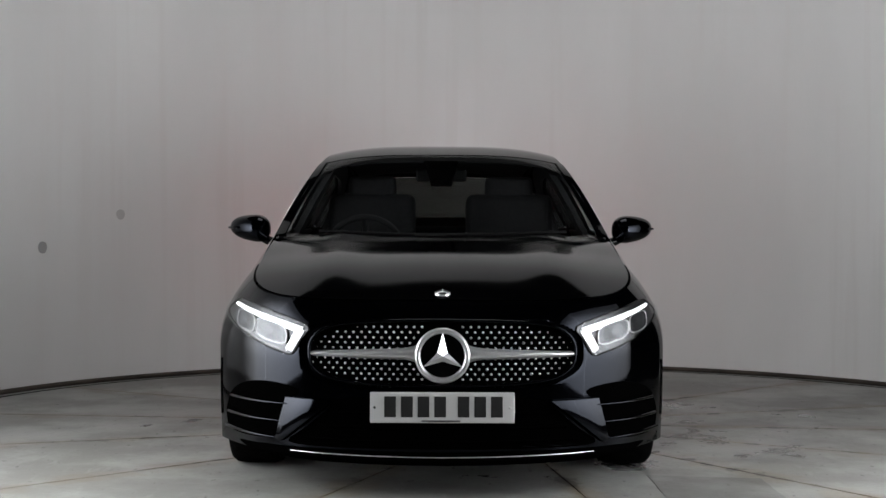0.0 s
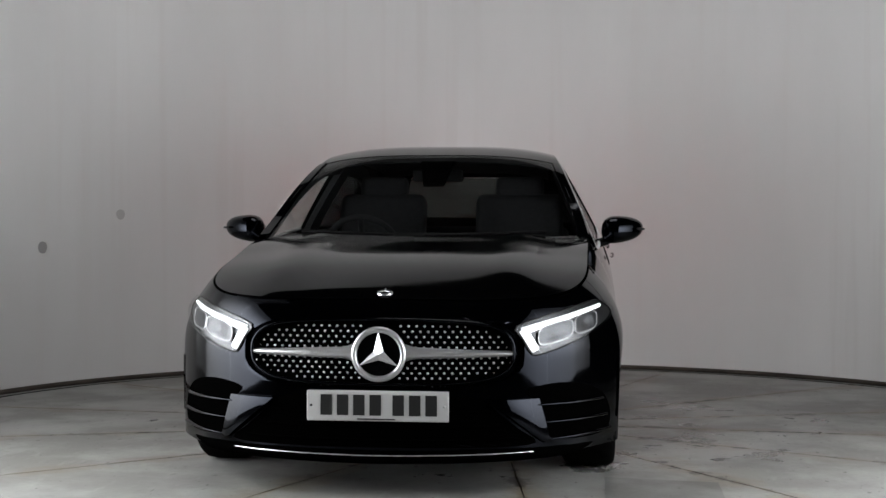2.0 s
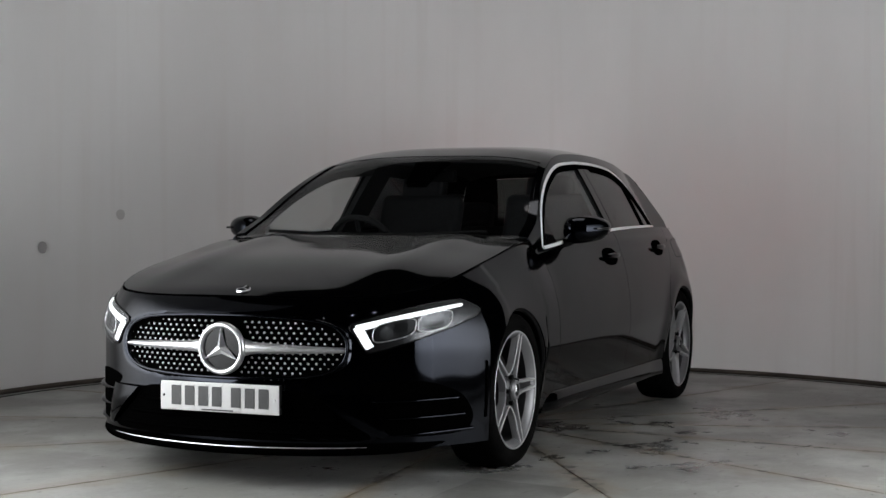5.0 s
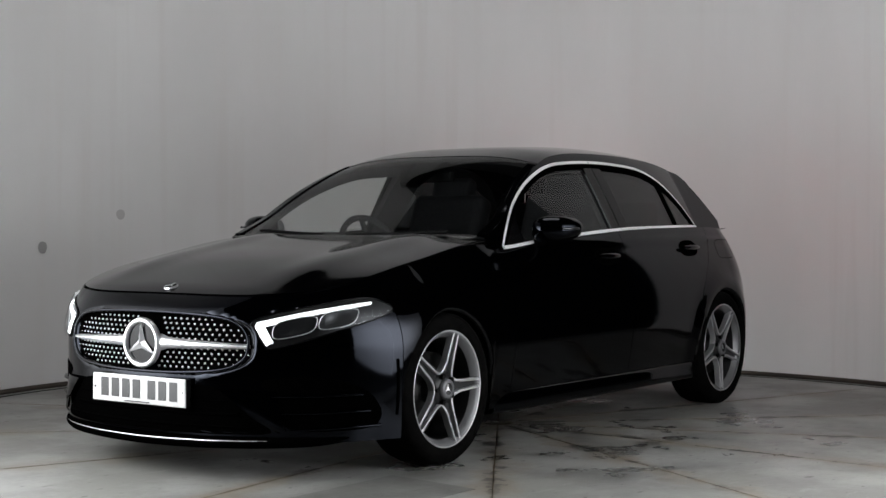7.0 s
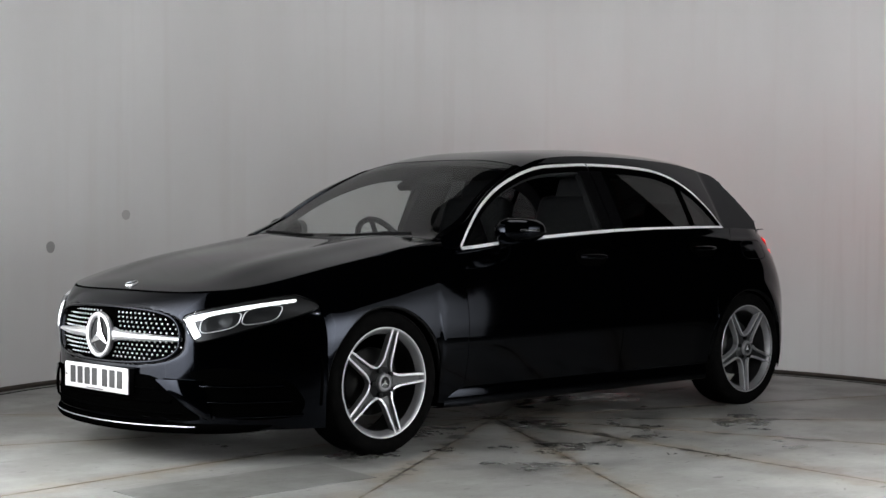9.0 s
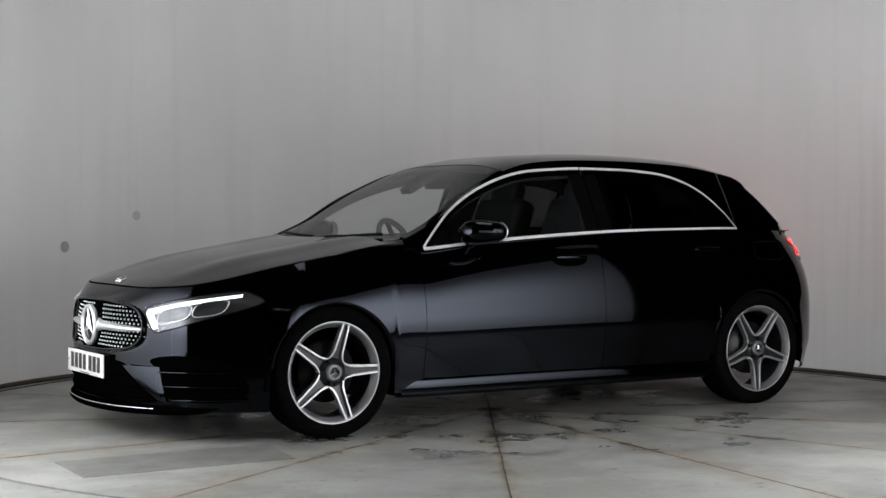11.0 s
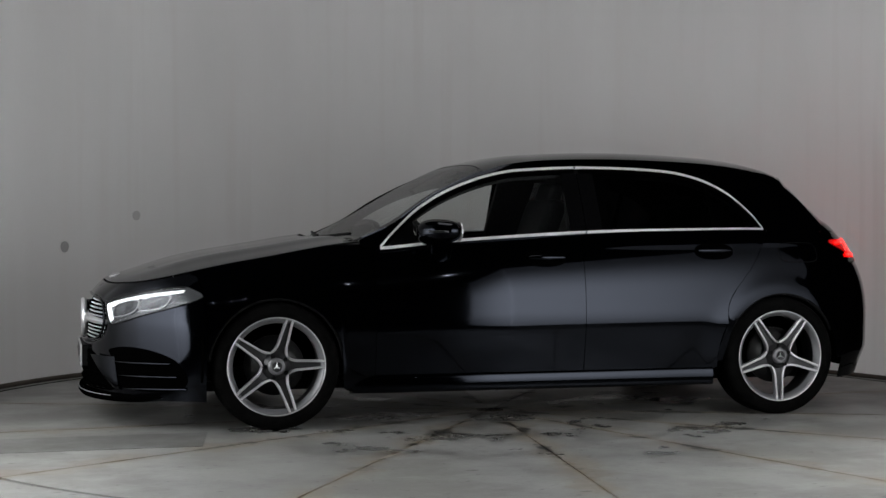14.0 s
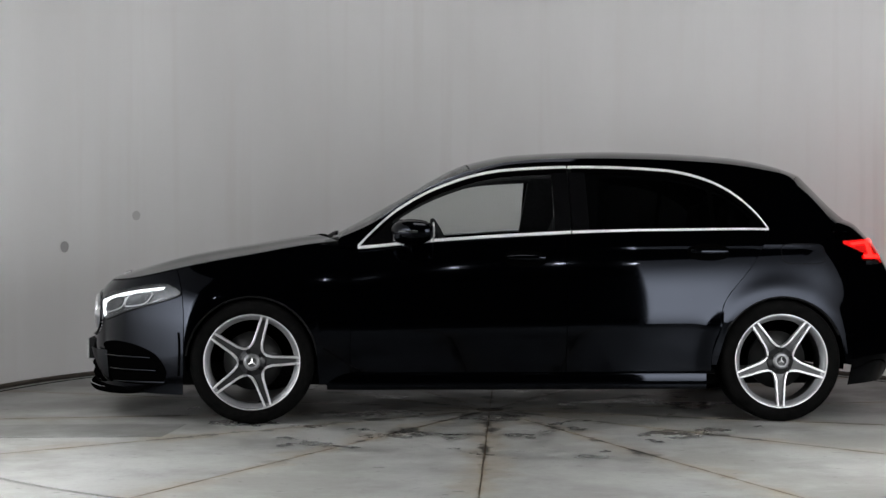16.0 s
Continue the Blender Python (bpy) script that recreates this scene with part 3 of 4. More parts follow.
    rail = lambda x: max(curve_at(RAIL_Z, x), dlo(x) + 0.004)

    def cant_y(x, z):
        # blends the flank into the roof edge
        zr = rail(x)
        k = 0.006 * min(1, max(0, (z - dlo(x)) / max(1e-3, zr - dlo(x)))) ** 2
        return glass_y(x, z) - k
    for sy in (1, -1):
        strip("cant_rail", 0.93, -1.335, dlo, rail, PAINT, sy, 60, 8, yf=cant_y)
        strip("rear_pillar", -1.335, -1.775, lambda x: 0.985, rail, PAINT, sy, 12, 14, yf=lambda x, z: cant_y(max(x, -1.6), z))
        strip("rear_pillar_foot", -1.775, -1.94, lambda x: 0.965, rail, PAINT, sy, 8, 8, yf=lambda x, z: cant_y(-1.6, z))
        door, rdoor = (fdoors[0], rdoors[0]) if sy > 0 else (fdoors[1], rdoors[1])
        inner = lambda x: max(dlo(x) - 0.028, belt(x) + 0.002)
        strip("window_frame", 0.80, -0.27, inner, dlo, VOID, sy, 50, 3, -0.004, 0.012, door)
        strip("window_frame", -0.30, -1.325, inner, dlo, VOID, sy, 50, 3, -0.004, 0.012, rdoor)
        strip("window_glass", 0.655, -0.20, lambda x: belt(x) - 0.01, inner, CLEAR, sy, 40, 8, -0.010, 0, door).visible_shadow = False
        strip("window_glass", -0.36, -1.02, lambda x: belt(x) - 0.01, inner, SMOKED, sy, 30, 8, -0.010, 0, rdoor).visible_shadow = False
        strip("quarter_glass", -1.045, -1.31, lambda x: belt(x) - 0.01, inner, SMOKED, sy, 20, 8, -0.008, 0, rdoor).visible_shadow = False
        strip("mirror_sail", 0.80, 0.65, lambda x: belt(x), inner, GLOSS, sy, 8, 6, -0.004, 0.01, door)
        strip("quarter_bar", -1.02, -1.045, lambda x: belt(x), inner, VOID, sy, 3, 8, -0.006, 0.01, rdoor)
        strip("door_pillar", -0.19, -0.275, lambda x: belt(x), inner, GLOSS, sy, 6, 8, -0.002, 0.01, door)
        strip("door_pillar", -0.282, -0.37, lambda x: belt(x), inner, GLOSS, sy, 6, 8, -0.002, 0.01, rdoor)
        # bright trim round the windows
        for x0, x1, dd in ((0.83, -0.272, door), (-0.279, -1.335, rdoor)):
            strip("upper_trim", x0, x1, lambda x: dlo(x) - 0.002, lambda x: dlo(x) + 0.012, TRIM, sy, 60, 2, 0.001, 0.004, dd)
            strip("lower_trim", x0, x1, lambda x: belt(x) - 0.008, lambda x: belt(x) + 0.005, TRIM, sy, 30, 2, 0.005, 0.008, dd)

    # wheels
    def wheel(sx, sy, front):
        w = new("wheel")
        under(w, car)
        w.location = (sx * AXLE, 0.86 * sy, HUB_Z)
        w.rotation_euler = (0, 0, 0 if sy > 0 else math.pi)
        return w

    def lathe(name, prof, material, parent, n=80):
        # profile of (radius, y); y positive outwards
        vs, fs, m = [], [], len(prof)
        for i in range(n):
            a = 2 * math.pi * i / n
            vs += [(r * math.cos(a), y, r * math.sin(a)) for r, y in prof]
        for i in range(n):
            for k in range(m - 1):
                fs.append((i * m + k, ((i + 1) % n) * m + k, ((i + 1) % n) * m + k + 1, i * m + k + 1))
        return under(mesh_ob(name, vs, fs, material), parent)

    def spoke_mesh(a, grey):
        # a pair of bars leaving the hub and meeting the rim wide apart
        bm = bmesh.new()
        for s in (1, -1):
            # stations along the bar: radius, offset from the arm's middle line, height
            if grey:
                st = [(0.045, 0.0, 0.030, -0.034), (0.10, 0.0, 0.016, -0.026), (0.232, 0.0, 0.011, -0.018)]
                deep = 0.02
            else:
                st = [(0.058, 0.0345, 0.0455, -0.018), (0.078, 0.0225, 0.0345, -0.015), (0.105, 0.0165, 0.0275, -0.011), (0.238, 0.0095, 0.0205, -0.003)]
                deep = 0.032
            rows = []
            for r, o0, o1, y in st:
                rows.append([bm.verts.new((r * math.cos(a) - s * o * math.sin(a), y - d, r * math.sin(a) + s * o * math.cos(a))) for d, o in ((0, o0), (0, o1), (deep, o1), (deep, o0))])
            for q in range(len(rows) - 1):
                for k in range(4):
                    bm.faces.new((rows[q][k], rows[q][(k + 1) % 4], rows[q + 1][(k + 1) % 4], rows[q + 1][k]))
            bm.faces.new(rows[0])
            bm.faces.new(rows[-1][::-1])
        bmesh.ops.recalc_face_normals(bm, faces=bm.faces)
        return bm

    for sx in (1, -1):
        for sy in (1, -1):
            w = wheel(sx, sy, sx > 0)
            lathe("tyre", [(0.236, -0.20), (0.285, -0.212), (0.308, -0.20), (0.317, -0.17), (0.318, -0.05), (0.314, -0.015), (0.30, 0.002), (0.27, 0.006), (0.246, 0.0), (0.238, -0.012)], RUBBER, w)
            lathe("rim_barrel", [(0.236, -0.19), (0.224, -0.17), (0.213, -0.034)], ALLOY_SHADED, w)
            lathe("rim", [(0.213, -0.034), (0.219, -0.022), (0.225, -0.014), (0.232, -0.006), (0.240, -0.002), (0.243, -0.006), (0.240, -0.02)], ALLOY_GREY, w)
            lathe("rim_lip", [(0.2385, -0.0015), (0.241, 0.0005), (0.2445, -0.0005), (0.2445, -0.006)], ALLOY, w)
            lathe("brake_disc", [(0.02, -0.09), (0.15, -0.09), (0.15, -0.105), (0.02, -0.105)], DISC, w, 48)
            hub = lathe("hub", [(0.0, -0.004), (0.026, -0.004), (0.028, 0.0), (0.033, 0.0), (0.035, -0.008), (0.045, -0.022), (0.07, -0.028), (0.072, -0.09)], ALLOY_DARK, w, 40)
            lathe("hub_cap", [(0.025, 0.003), (0.030, 0.004), (0.041, 0.001), (0.043, -0.012)], ALLOY_GREY, hub, 40)
            for k in range(5):
                a = radians(106 if sx > 0 else -90) + k * 2 * math.pi / 5
                sp = bevel(part("spoke", spoke_mesh(a, False), ALLOY, w, "bright machined twin spoke"), 0.002)
                part("spoke_back", spoke_mesh(a, True), ALLOY_DARK, sp, "dark grey channel between the bars")
                bm = bmesh.new()
                bmesh.ops.create_cone(bm, cap_ends=True, segments=12, radius1=0.011, radius2=0.009, depth=0.016, matrix=Matrix.Translation((0.056 * math.cos(a + 0.63), -0.016, 0.056 * math.sin(a + 0.63))) @ pose(0, 0, 0, 90, 0, 0))
                part("wheel_bolt", bm, PLASTIC, w)
            for q in range(3):
                b = math.pi / 2 + q * 2 * math.pi / 3
                bm = bmesh.new()
                vs = [bm.verts.new((r * math.cos(b + o), y, r * math.sin(b + o))) for r, o, y in ((0.022, 0, -0.001), (0.005, 1.05, -0.001), (0.0, 0, 0.002), (0.005, -1.05, -0.001))]
                bm.faces.new(vs)
                part("cap_blade", bm, CHROME, hub)
            # Arch liner; the shade inside the arch is put into its near-black
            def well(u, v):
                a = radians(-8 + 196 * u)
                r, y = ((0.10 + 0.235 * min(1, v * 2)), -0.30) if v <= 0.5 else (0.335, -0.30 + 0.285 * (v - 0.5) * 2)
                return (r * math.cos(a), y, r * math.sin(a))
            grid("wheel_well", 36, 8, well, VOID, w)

    # Dark inner shell, added so no light shows through the panel gaps
    def liner(sy):
        def f(u, v):
            x = 1.02 - 2.0 * u
            z = 0.22 + (side_top(x) - 0.02 - 0.22) * v
            return (x, (side_y(x, z) - 0.03) * sy, z)
        return grid("gap_backing", 24, 14, f, PLASTIC, car, t=0.01)
    both(liner)

    # underbody
    bm = bmesh.new()
    box_bm(bm, (-1.75, -0.55, 0.17), (2.05, 0.55, 0.22))
    box_bm(bm, (-0.98, -0.80, 0.175), (0.98, 0.80, 0.22))
    part("underbody", bm, PLASTIC, car)
    return car, fdoors, rdoors, side_y, glass_y, roof_z, rail_y, belt


car, fdoors, rdoors, side_y, glass_y, roof_z, rail_y, belt = build_car()


# ---- the car's smaller parts ----
def nose_pt(y, z, off=0.0):
    """Point off metres outside the nose's surface."""
    e = 0.004
    x = nose_x(y, z)
    n = Vector((1, -(nose_x(y + e, z) - nose_x(y - e, z)) / (2 * e), -(nose_x(y, z + e) - nose_x(y, z - e)) / (2 * e))).normalized()
    return Vector((x, y, z)) + n * off


def smooth_loop(pts, n=4):
    """Closed loop rounded by a spline."""
    out, m = [], len(pts)
    for i in range(m):
        p0, p1, p2, p3 = (Vector(pts[(i + k - 1) % m]) for k in range(4))
        for j in range(n):
            t = j / n
            out.append(0.5 * (2 * p1 + (p2 - p0) * t + (2 * p0 - 5 * p1 + 4 * p2 - p3) * t * t + (3 * p1 - p0 - 3 * p2 + p3) * t ** 3))
    return out


def patch(name, loop, at, material, parent, label="", rings=5, t=0.0, smooth=True):
    """A sheet inside a closed loop of (a, b); at(a, b) gives the place."""
    n = len(loop)
    c = sum((Vector(p) for p in loop), Vector((0, 0))) / n
    vs, fs = [], []
    for k in range(rings):
        f = 1 - k / rings
        vs += [at(*(c + (Vector(p) - c) * f)) for p in loop]
    vs.append(at(*c))
    for k in range(rings - 1):
        fs += [(k * n + i, k * n + (i + 1) % n, (k + 1) * n + (i + 1) % n, (k + 1) * n + i) for i in range(n)]
    fs += [((rings - 1) * n + i, (rings - 1) * n + (i + 1) % n, rings * n) for i in range(n)]
    ob = under(mesh_ob(name, vs, fs, material, smooth), parent, label)
    return thicken(ob, t, 0) if t else ob


def flank(loop, sy):
    return [(a * sy, b) for a, b in loop]


def grille_pt(y, z, off=0.0):
    p = nose_pt(y, z, off)
    p.x -= recess(y, z)
    return p


GRILLE = [(0.0, 0.648), (0.17, 0.646), (0.34, 0.637), (0.43, 0.617), (0.475, 0.58), (0.487, 0.53), (0.468, 0.475), (0.39, 0.436), (0.21, 0.419), (0.0, 0.415)]
LAMP = [(0.835, 0.666), (0.80, 0.697), (0.765, 0.706), (0.64, 0.672), (0.493, 0.624), (0.517, 0.575), (0.552, 0.521), (0.60, 0.527), (0.67, 0.550), (0.77, 0.597), (0.825, 0.636)]
INTAKE = [(0.838, 0.25), (0.83, 0.31), (0.80, 0.365), (0.73, 0.404), (0.63, 0.412), (0.53, 0.388), (0.578, 0.335), (0.592, 0.27), (0.615, 0.215), (0.70, 0.20), (0.81, 0.205)]
MOUTH = [(0.0, 0.375), (0.25, 0.375), (0.375, 0.362), (0.43, 0.312), (0.50, 0.252), (0.565, 0.196), (0.40, 0.186), (0.0, 0.186)]


def mirrored(half):
    return half + [(-a, b) for a, b in reversed(half) if abs(a) > 1e-6]


def grille_half(y, up):
    """Height of the grille's upper or lower edge at y."""
    pts = GRILLE[:6] if up else GRILLE[5:]
    pts = sorted((a, b) for a, b in pts)
    return curve_at(pts, abs(y))


def build_front():
    g = patch("radiator_grille", smooth_loop(mirrored(GRILLE), 4), lambda y, z: grille_pt(y, z, 0.003), VOID, car, "gloss black grille with rows of chrome studs", 6, 0.004)
    # studs: small square pins in staggered rows
    bm = bmesh.new()
    for r in range(-6, 7):
        z = 0.529 + r * 0.0185
        if abs(r) < 1:
            continue
        for c in range(-17, 18):
            y = (c + (0.5 if r % 2 else 0)) * 0.0295
            if abs(y) > 0.475 or not grille_half(y, False) + 0.010 < z < grille_half(y, True) - 0.010 or math.hypot(y, z - 0.527) < 0.112:
                continue
            p = grille_pt(y, z, 0.0065)
            m = Matrix.Translation(p) @ pose(0, 0, 0, 0, 0, 25 * (1 if y > 0 else -1) * abs(y) / 0.4)
            bmesh.ops.create_cone(bm, cap_ends=True, segments=6, radius1=0.0053, radius2=0.0034, depth=0.005, matrix=m @ pose(0, 0, 0, 0, 90, 0))
    tagged(part("stud", bm, STUD, g, "small chrome studs", True), kind="stuff")
    tube("grille_surround", [nose_pt(a[0], a[1], 0.003) for a in smooth_loop(mirrored(GRILLE), 4)], 0.006, PAINT, g, cyclic=True)
    # twin bar
    for sy in (1, -1):
        def bar(u, v, sy=sy):
            y = (0.085 + 0.395 * u)
            h = (0.020 - 0.013 * u) if u < 0.98 else 0.003
            a = (v - 0.5) * 2
            h += 0.010 * math.exp(-((u) / 0.07) ** 2)
            p = grille_pt(y * sy, 0.529 - 0.004 * u + a * h, 0.006 + 0.024 * math.sqrt(max(0, 1 - a * a * 0.96)))
            return p
        grid("grille_bar", 28, 10, bar, CHROME, g, "satin silver cross bar", 0.004)
    badge_at(Vector((2.264, 0, 0.525)), 0.101, g)
    # round bonnet badge
    z = hood_z(2.10, 0)
    bm = bmesh.new()
    bmesh.ops.create_cone(bm, cap_ends=True, segments=28, radius1=0.030, radius2=0.027, depth=0.006, matrix=pose(2.105, 0, z + 0.004, 0, 17, 0))
    b = part("bonnet_badge", bm, CHROME, car, "small round chrome badge", False)
    bm = bmesh.new()
    bmesh.ops.create_cone(bm, cap_ends=True, segments=24, radius1=0.0245, radius2=0.0245, depth=0.002, matrix=pose(2.106, 0, z + 0.0085, 0, 17, 0))
    part("badge_centre", bm, PLASTIC, b)
    for q in range(3):
        a = q * 2 * math.pi / 3
        tube("badge_blade", [Vector((2.106, 0, z + 0.010)), Vector((2.106 + 0.024 * math.cos(a + math.pi), 0.024 * math.sin(a), z + 0.010 - 0.0073 * math.cos(a + math.pi)))], 0.0018, CHROME, b)

    mouth = patch("lower_grille", smooth_loop(mirrored(MOUTH), 3), lambda y, z: nose_pt(y, z, 0.003), VOID, car, "black lower air intake", 6, 0.004)
    for k in range(3):
        z = 0.215 + 0.05 * k
        w = 0.50 - 0.10 * k / 2
        tube("slat", [nose_pt(-w + 2 * w * i / 30, z, 0.006) for i in range(31)], 0.005 if k != 1 else 0.008, VOID, mouth)

    # splitter and its bright lip
    def lip(u, v):
        phi = (u * 2 - 1) * radians(66)
        z = 0.132 + 0.036 * v * (1 - 0.5 * abs(u * 2 - 1) ** 4) + 0.03 * abs(u * 2 - 1) ** 6
        p = end_point(abs(phi), 0.20, True)
        o = (0.010 + 0.012 * math.sin(math.pi * v)) * math.cos(phi) - 0.020 * math.sin(abs(phi)) ** 2
        d = Vector((math.cos(phi), math.sin(phi) * 0.9, 0)).normalized()
        return Vector((p.x, math.copysign(p.y, phi), 0)) + d * o + Vector((0, 0, z + 0.012 * abs(math.sin(phi))))
    sp = grid("front_splitter", 60, 8, lip, VOID, car, t=0.012)
    tube("splitter_trim", [lip(0.5 + 0.27 * (i / 20 - 0.5) * 2, 0.72) + Vector((0.004, 0, 0)) for i in range(21)], 0.0032, CHROME, sp, "bright chrome lip")

    for sy in (1, -1):
        # No hole here: a flat black sheet carries the intake opening's shade
        it = patch("side_intake", smooth_loop(flank(INTAKE, sy), 4), lambda y, z: nose_pt(y, z, 0.003), VOID, car, "side air intake with blades, its shaded opening a flat black sheet", 5, 0.004)
        for (ya, za), (yb, zb), d in (((0.80, 0.338), (0.505, 0.335), 0.020), ((0.815, 0.274), (0.55, 0.269), 0.020), ((0.835, 0.215), (0.61, 0.205), 0.014)):
            def blade(u, v, ya=ya, za=za, yb=yb, zb=zb, d=d, sy=sy):
                y, z = ya + (yb - ya) * u, za + (zb - za) * u
                e = math.sin(math.pi * min(1, max(0.02, (1 - u) * 1.4 + 0.05)) / 2)
                a = math.pi * v
                return nose_pt(y * sy, z + 0.008 * math.cos(a) * e, 0.002 + d * math.sin(a) * e)
            grid("blade", 16, 8, blade, PAINT, it)
        def fang(u, v, sy=sy):
            # raised body-colour wedge between the intake and the mouth
            z = 0.198 + 0.161 * v
            ya, yb = 0.588 - 0.20 * v, 0.612 - 0.036 * v
            y = ya + (yb - ya) * u
            return nose_pt(y * sy, z, 0.005 + 0.018 * (1 - v) * v ** 0.3 + 0.022 * v * (1 - u) + 0.003 * math.sin(math.pi * u))
        grid("bumper_fang", 10, 14, fang, PAINT, car, t=0.004)

        # The bumper's slot is not cut in; a black strip paints its shade
        def slot(u, v, sy=sy):
            z = 0.25 + 0.22 * v
            ph = radians(75.3 + 0.7 * u + 0.3 * math.sin(math.pi * v))
            p = end_point(ph, z, True)
            return (p.x + 0.003, (p.y + 0.004) * sy, z)
        grid("slot_shade", 6, 12, slot, VOID, car, "narrow black strip for the shade in the bumper's slot", 0.003)

    # plate: blank bars in place of its characters
    bm = bmesh.new()
    box_bm(bm, (2.280, -0.26, 0.284), (2.287, 0.26, 0.395))
    pl = bevel(part("number_plate", bm, PLATE, car, "white number plate with dark bars"), 0.004)
    bm = bmesh.new()
    box_bm(bm, (2.235, -0.255, 0.285), (2.280, 0.255, 0.394))
    part("plate_holder", bm, PLASTIC, car)
    for k in range(7):
        y = -0.213 + 0.060 * k + (0.024 if k > 3 else 0)
        bm = bmesh.new()
        box_bm(bm, (2.2875, y + 0.004, 0.305), (2.289, y + 0.046, 0.380))
        part("plate_bar", bm, INK, pl)
    bm = bmesh.new()
    box_bm(bm, (2.2875, -0.075, 0.289), (2.2885, 0.065, 0.294))
    part("plate_line", bm, INK, pl)
    for y in (-0.244, 0.244):
        bm = bmesh.new()
        bmesh.ops.create_uvsphere(bm, u_segments=10, v_segments=6, radius=0.005, matrix=Matrix.Translation((2.287, y, 0.34)))
        part("plate_screw", bm, INK if y < 0 else PLATE, pl, smooth=True)


def badge_at(c, r, parent):
    """Ring with a three-bladed shape."""
    n, m = 56, 12
    vs, fs = [], []
    for i in range(n):
        a = 2 * math.pi * i / n
        for k in range(m):
            b = 2 * math.pi * k / m
            rr = r - 0.011 + 0.011 * math.cos(b)
            vs.append((c.x + 0.014 * math.sin(b), c.y + rr * math.cos(a), c.z + rr * math.sin(a)))
    for i in range(n):
        for k in range(m):
            fs.append((i * m + k, ((i + 1) % n) * m + k, ((i + 1) % n) * m + (k + 1) % m, i * m + (k + 1) % m))
    ring = under(mesh_ob("badge", vs, fs, CHROME), parent, "large chrome ring badge with three blades")
    bm = bmesh.new()
    bmesh.ops.create_cone(bm, cap_ends=True, segments=48, radius1=r - 0.010, radius2=r - 0.010, depth=0.05, matrix=Matrix.Translation(c - Vector((0.027, 0, 0))) @ pose(0, 0, 0, 0, 90, 0))
    part("badge_backing", bm, GLOSS, ring)
    for q in range(3):
        a = math.pi / 2 + q * 2 * math.pi / 3
        def at(rr, o, x):
            return (c.x + x, c.y + rr * math.cos(a + o), c.z + rr * math.sin(a + o))
        root = 0.021
        vs = [at(0, 0, 0.016), at(root, 1.047, 0.002), at(r - 0.018, 0, 0.008), at(root, -1.047, 0.002), at(0, 0, -0.004)]
        under(mesh_ob("badge_blade", vs, [(0, 1, 2), (0, 2, 3), (1, 4, 2), (4, 3, 2)], CHROME, smooth=False), ring)
    return ring


def build_headlamps():
    for sy in (1, -1):
        h = patch("headlamp", smooth_loop(flank(LAMP, sy), 3), lambda y, z: nose_pt(y, z, 0.003), LAMP_BED, car, "swept headlamp with a lit white strip", 5, 0.003)
        def strip_at(a, b, wa, wb, sy=sy):
            def f(u, v):
                w = wa + (wb - wa) * u
                y, z = a[0] + (b[0] - a[0]) * u, a[1] + (b[1] - a[1]) * u
                dx, dz = b[0] - a[0], b[1] - a[1]
                L = math.hypot(dx, dz)
                y, z = y - dz / L * w * (v - 0.5), z + dx / L * w * (v - 0.5)
                return nose_pt(y * sy, z, 0.008 + 0.006 * math.sin(math.pi * v))
            return f
        grid("light_strip", 24, 4, strip_at((0.79, 0.686), (0.512, 0.605), 0.011, 0.024), DRL, h, "lit daytime running strip", 0.002)
        grid("light_strip", 10, 4, strip_at((0.517, 0.612), (0.562, 0.536), 0.030, 0.026), DRL, h, "lit daytime running strip", 0.002)
        for (y, z, ra, rb) in ((0.630, 0.598, 0.062, 0.034), (0.737, 0.628, 0.040, 0.033)):
            angles = [2 * math.pi * k / 28 for k in range(28)]
            loop = [(y + ra * power(math.cos(t), 0.6), z + rb * power(math.sin(t), 0.6) + 0.26 * ra * power(math.cos(t), 0.6)) for t in angles]
            bowl = patch("projector", flank(loop, sy), lambda a, b, y=y, z=z: nose_pt(a, b, 0.013 - 0.009 * math.exp(-((abs(a) - y) ** 2 + (b - z) ** 2) / 0.0008)), LAMP_IN, h, "bright reflector bowl", 3, smooth=False)
            tube("projector_ring", [nose_pt(a * sy, b, 0.0135) for a, b in loop], 0.002, CHROME, bowl, "bright frame round the bowl", cyclic=True)
        tail = [(0.775, 0.690), (0.80, 0.685), (0.828, 0.664), (0.818, 0.640), (0.775, 0.606), (0.752, 0.604), (0.765, 0.645)]
        patch("lamp_reflector", smooth_loop(flank(tail, sy), 3), lambda y, z: nose_pt(y, z, 0.006), LAMP_IN, h, "pale reflector at the lamp's tip", 3)
        tube("lamp_edge", [nose_pt(a, b, 0.006) for a, b in smooth_loop(flank(LAMP, sy), 3)], 0.003, GLOSS, h, cyclic=True)
        cover = patch("lamp_cover", smooth_loop(flank(LAMP, sy), 3), lambda y, z: nose_pt(y, z, 0.021), LENS, h, "clear plastic cover", 5)
        cover.visible_shadow = False


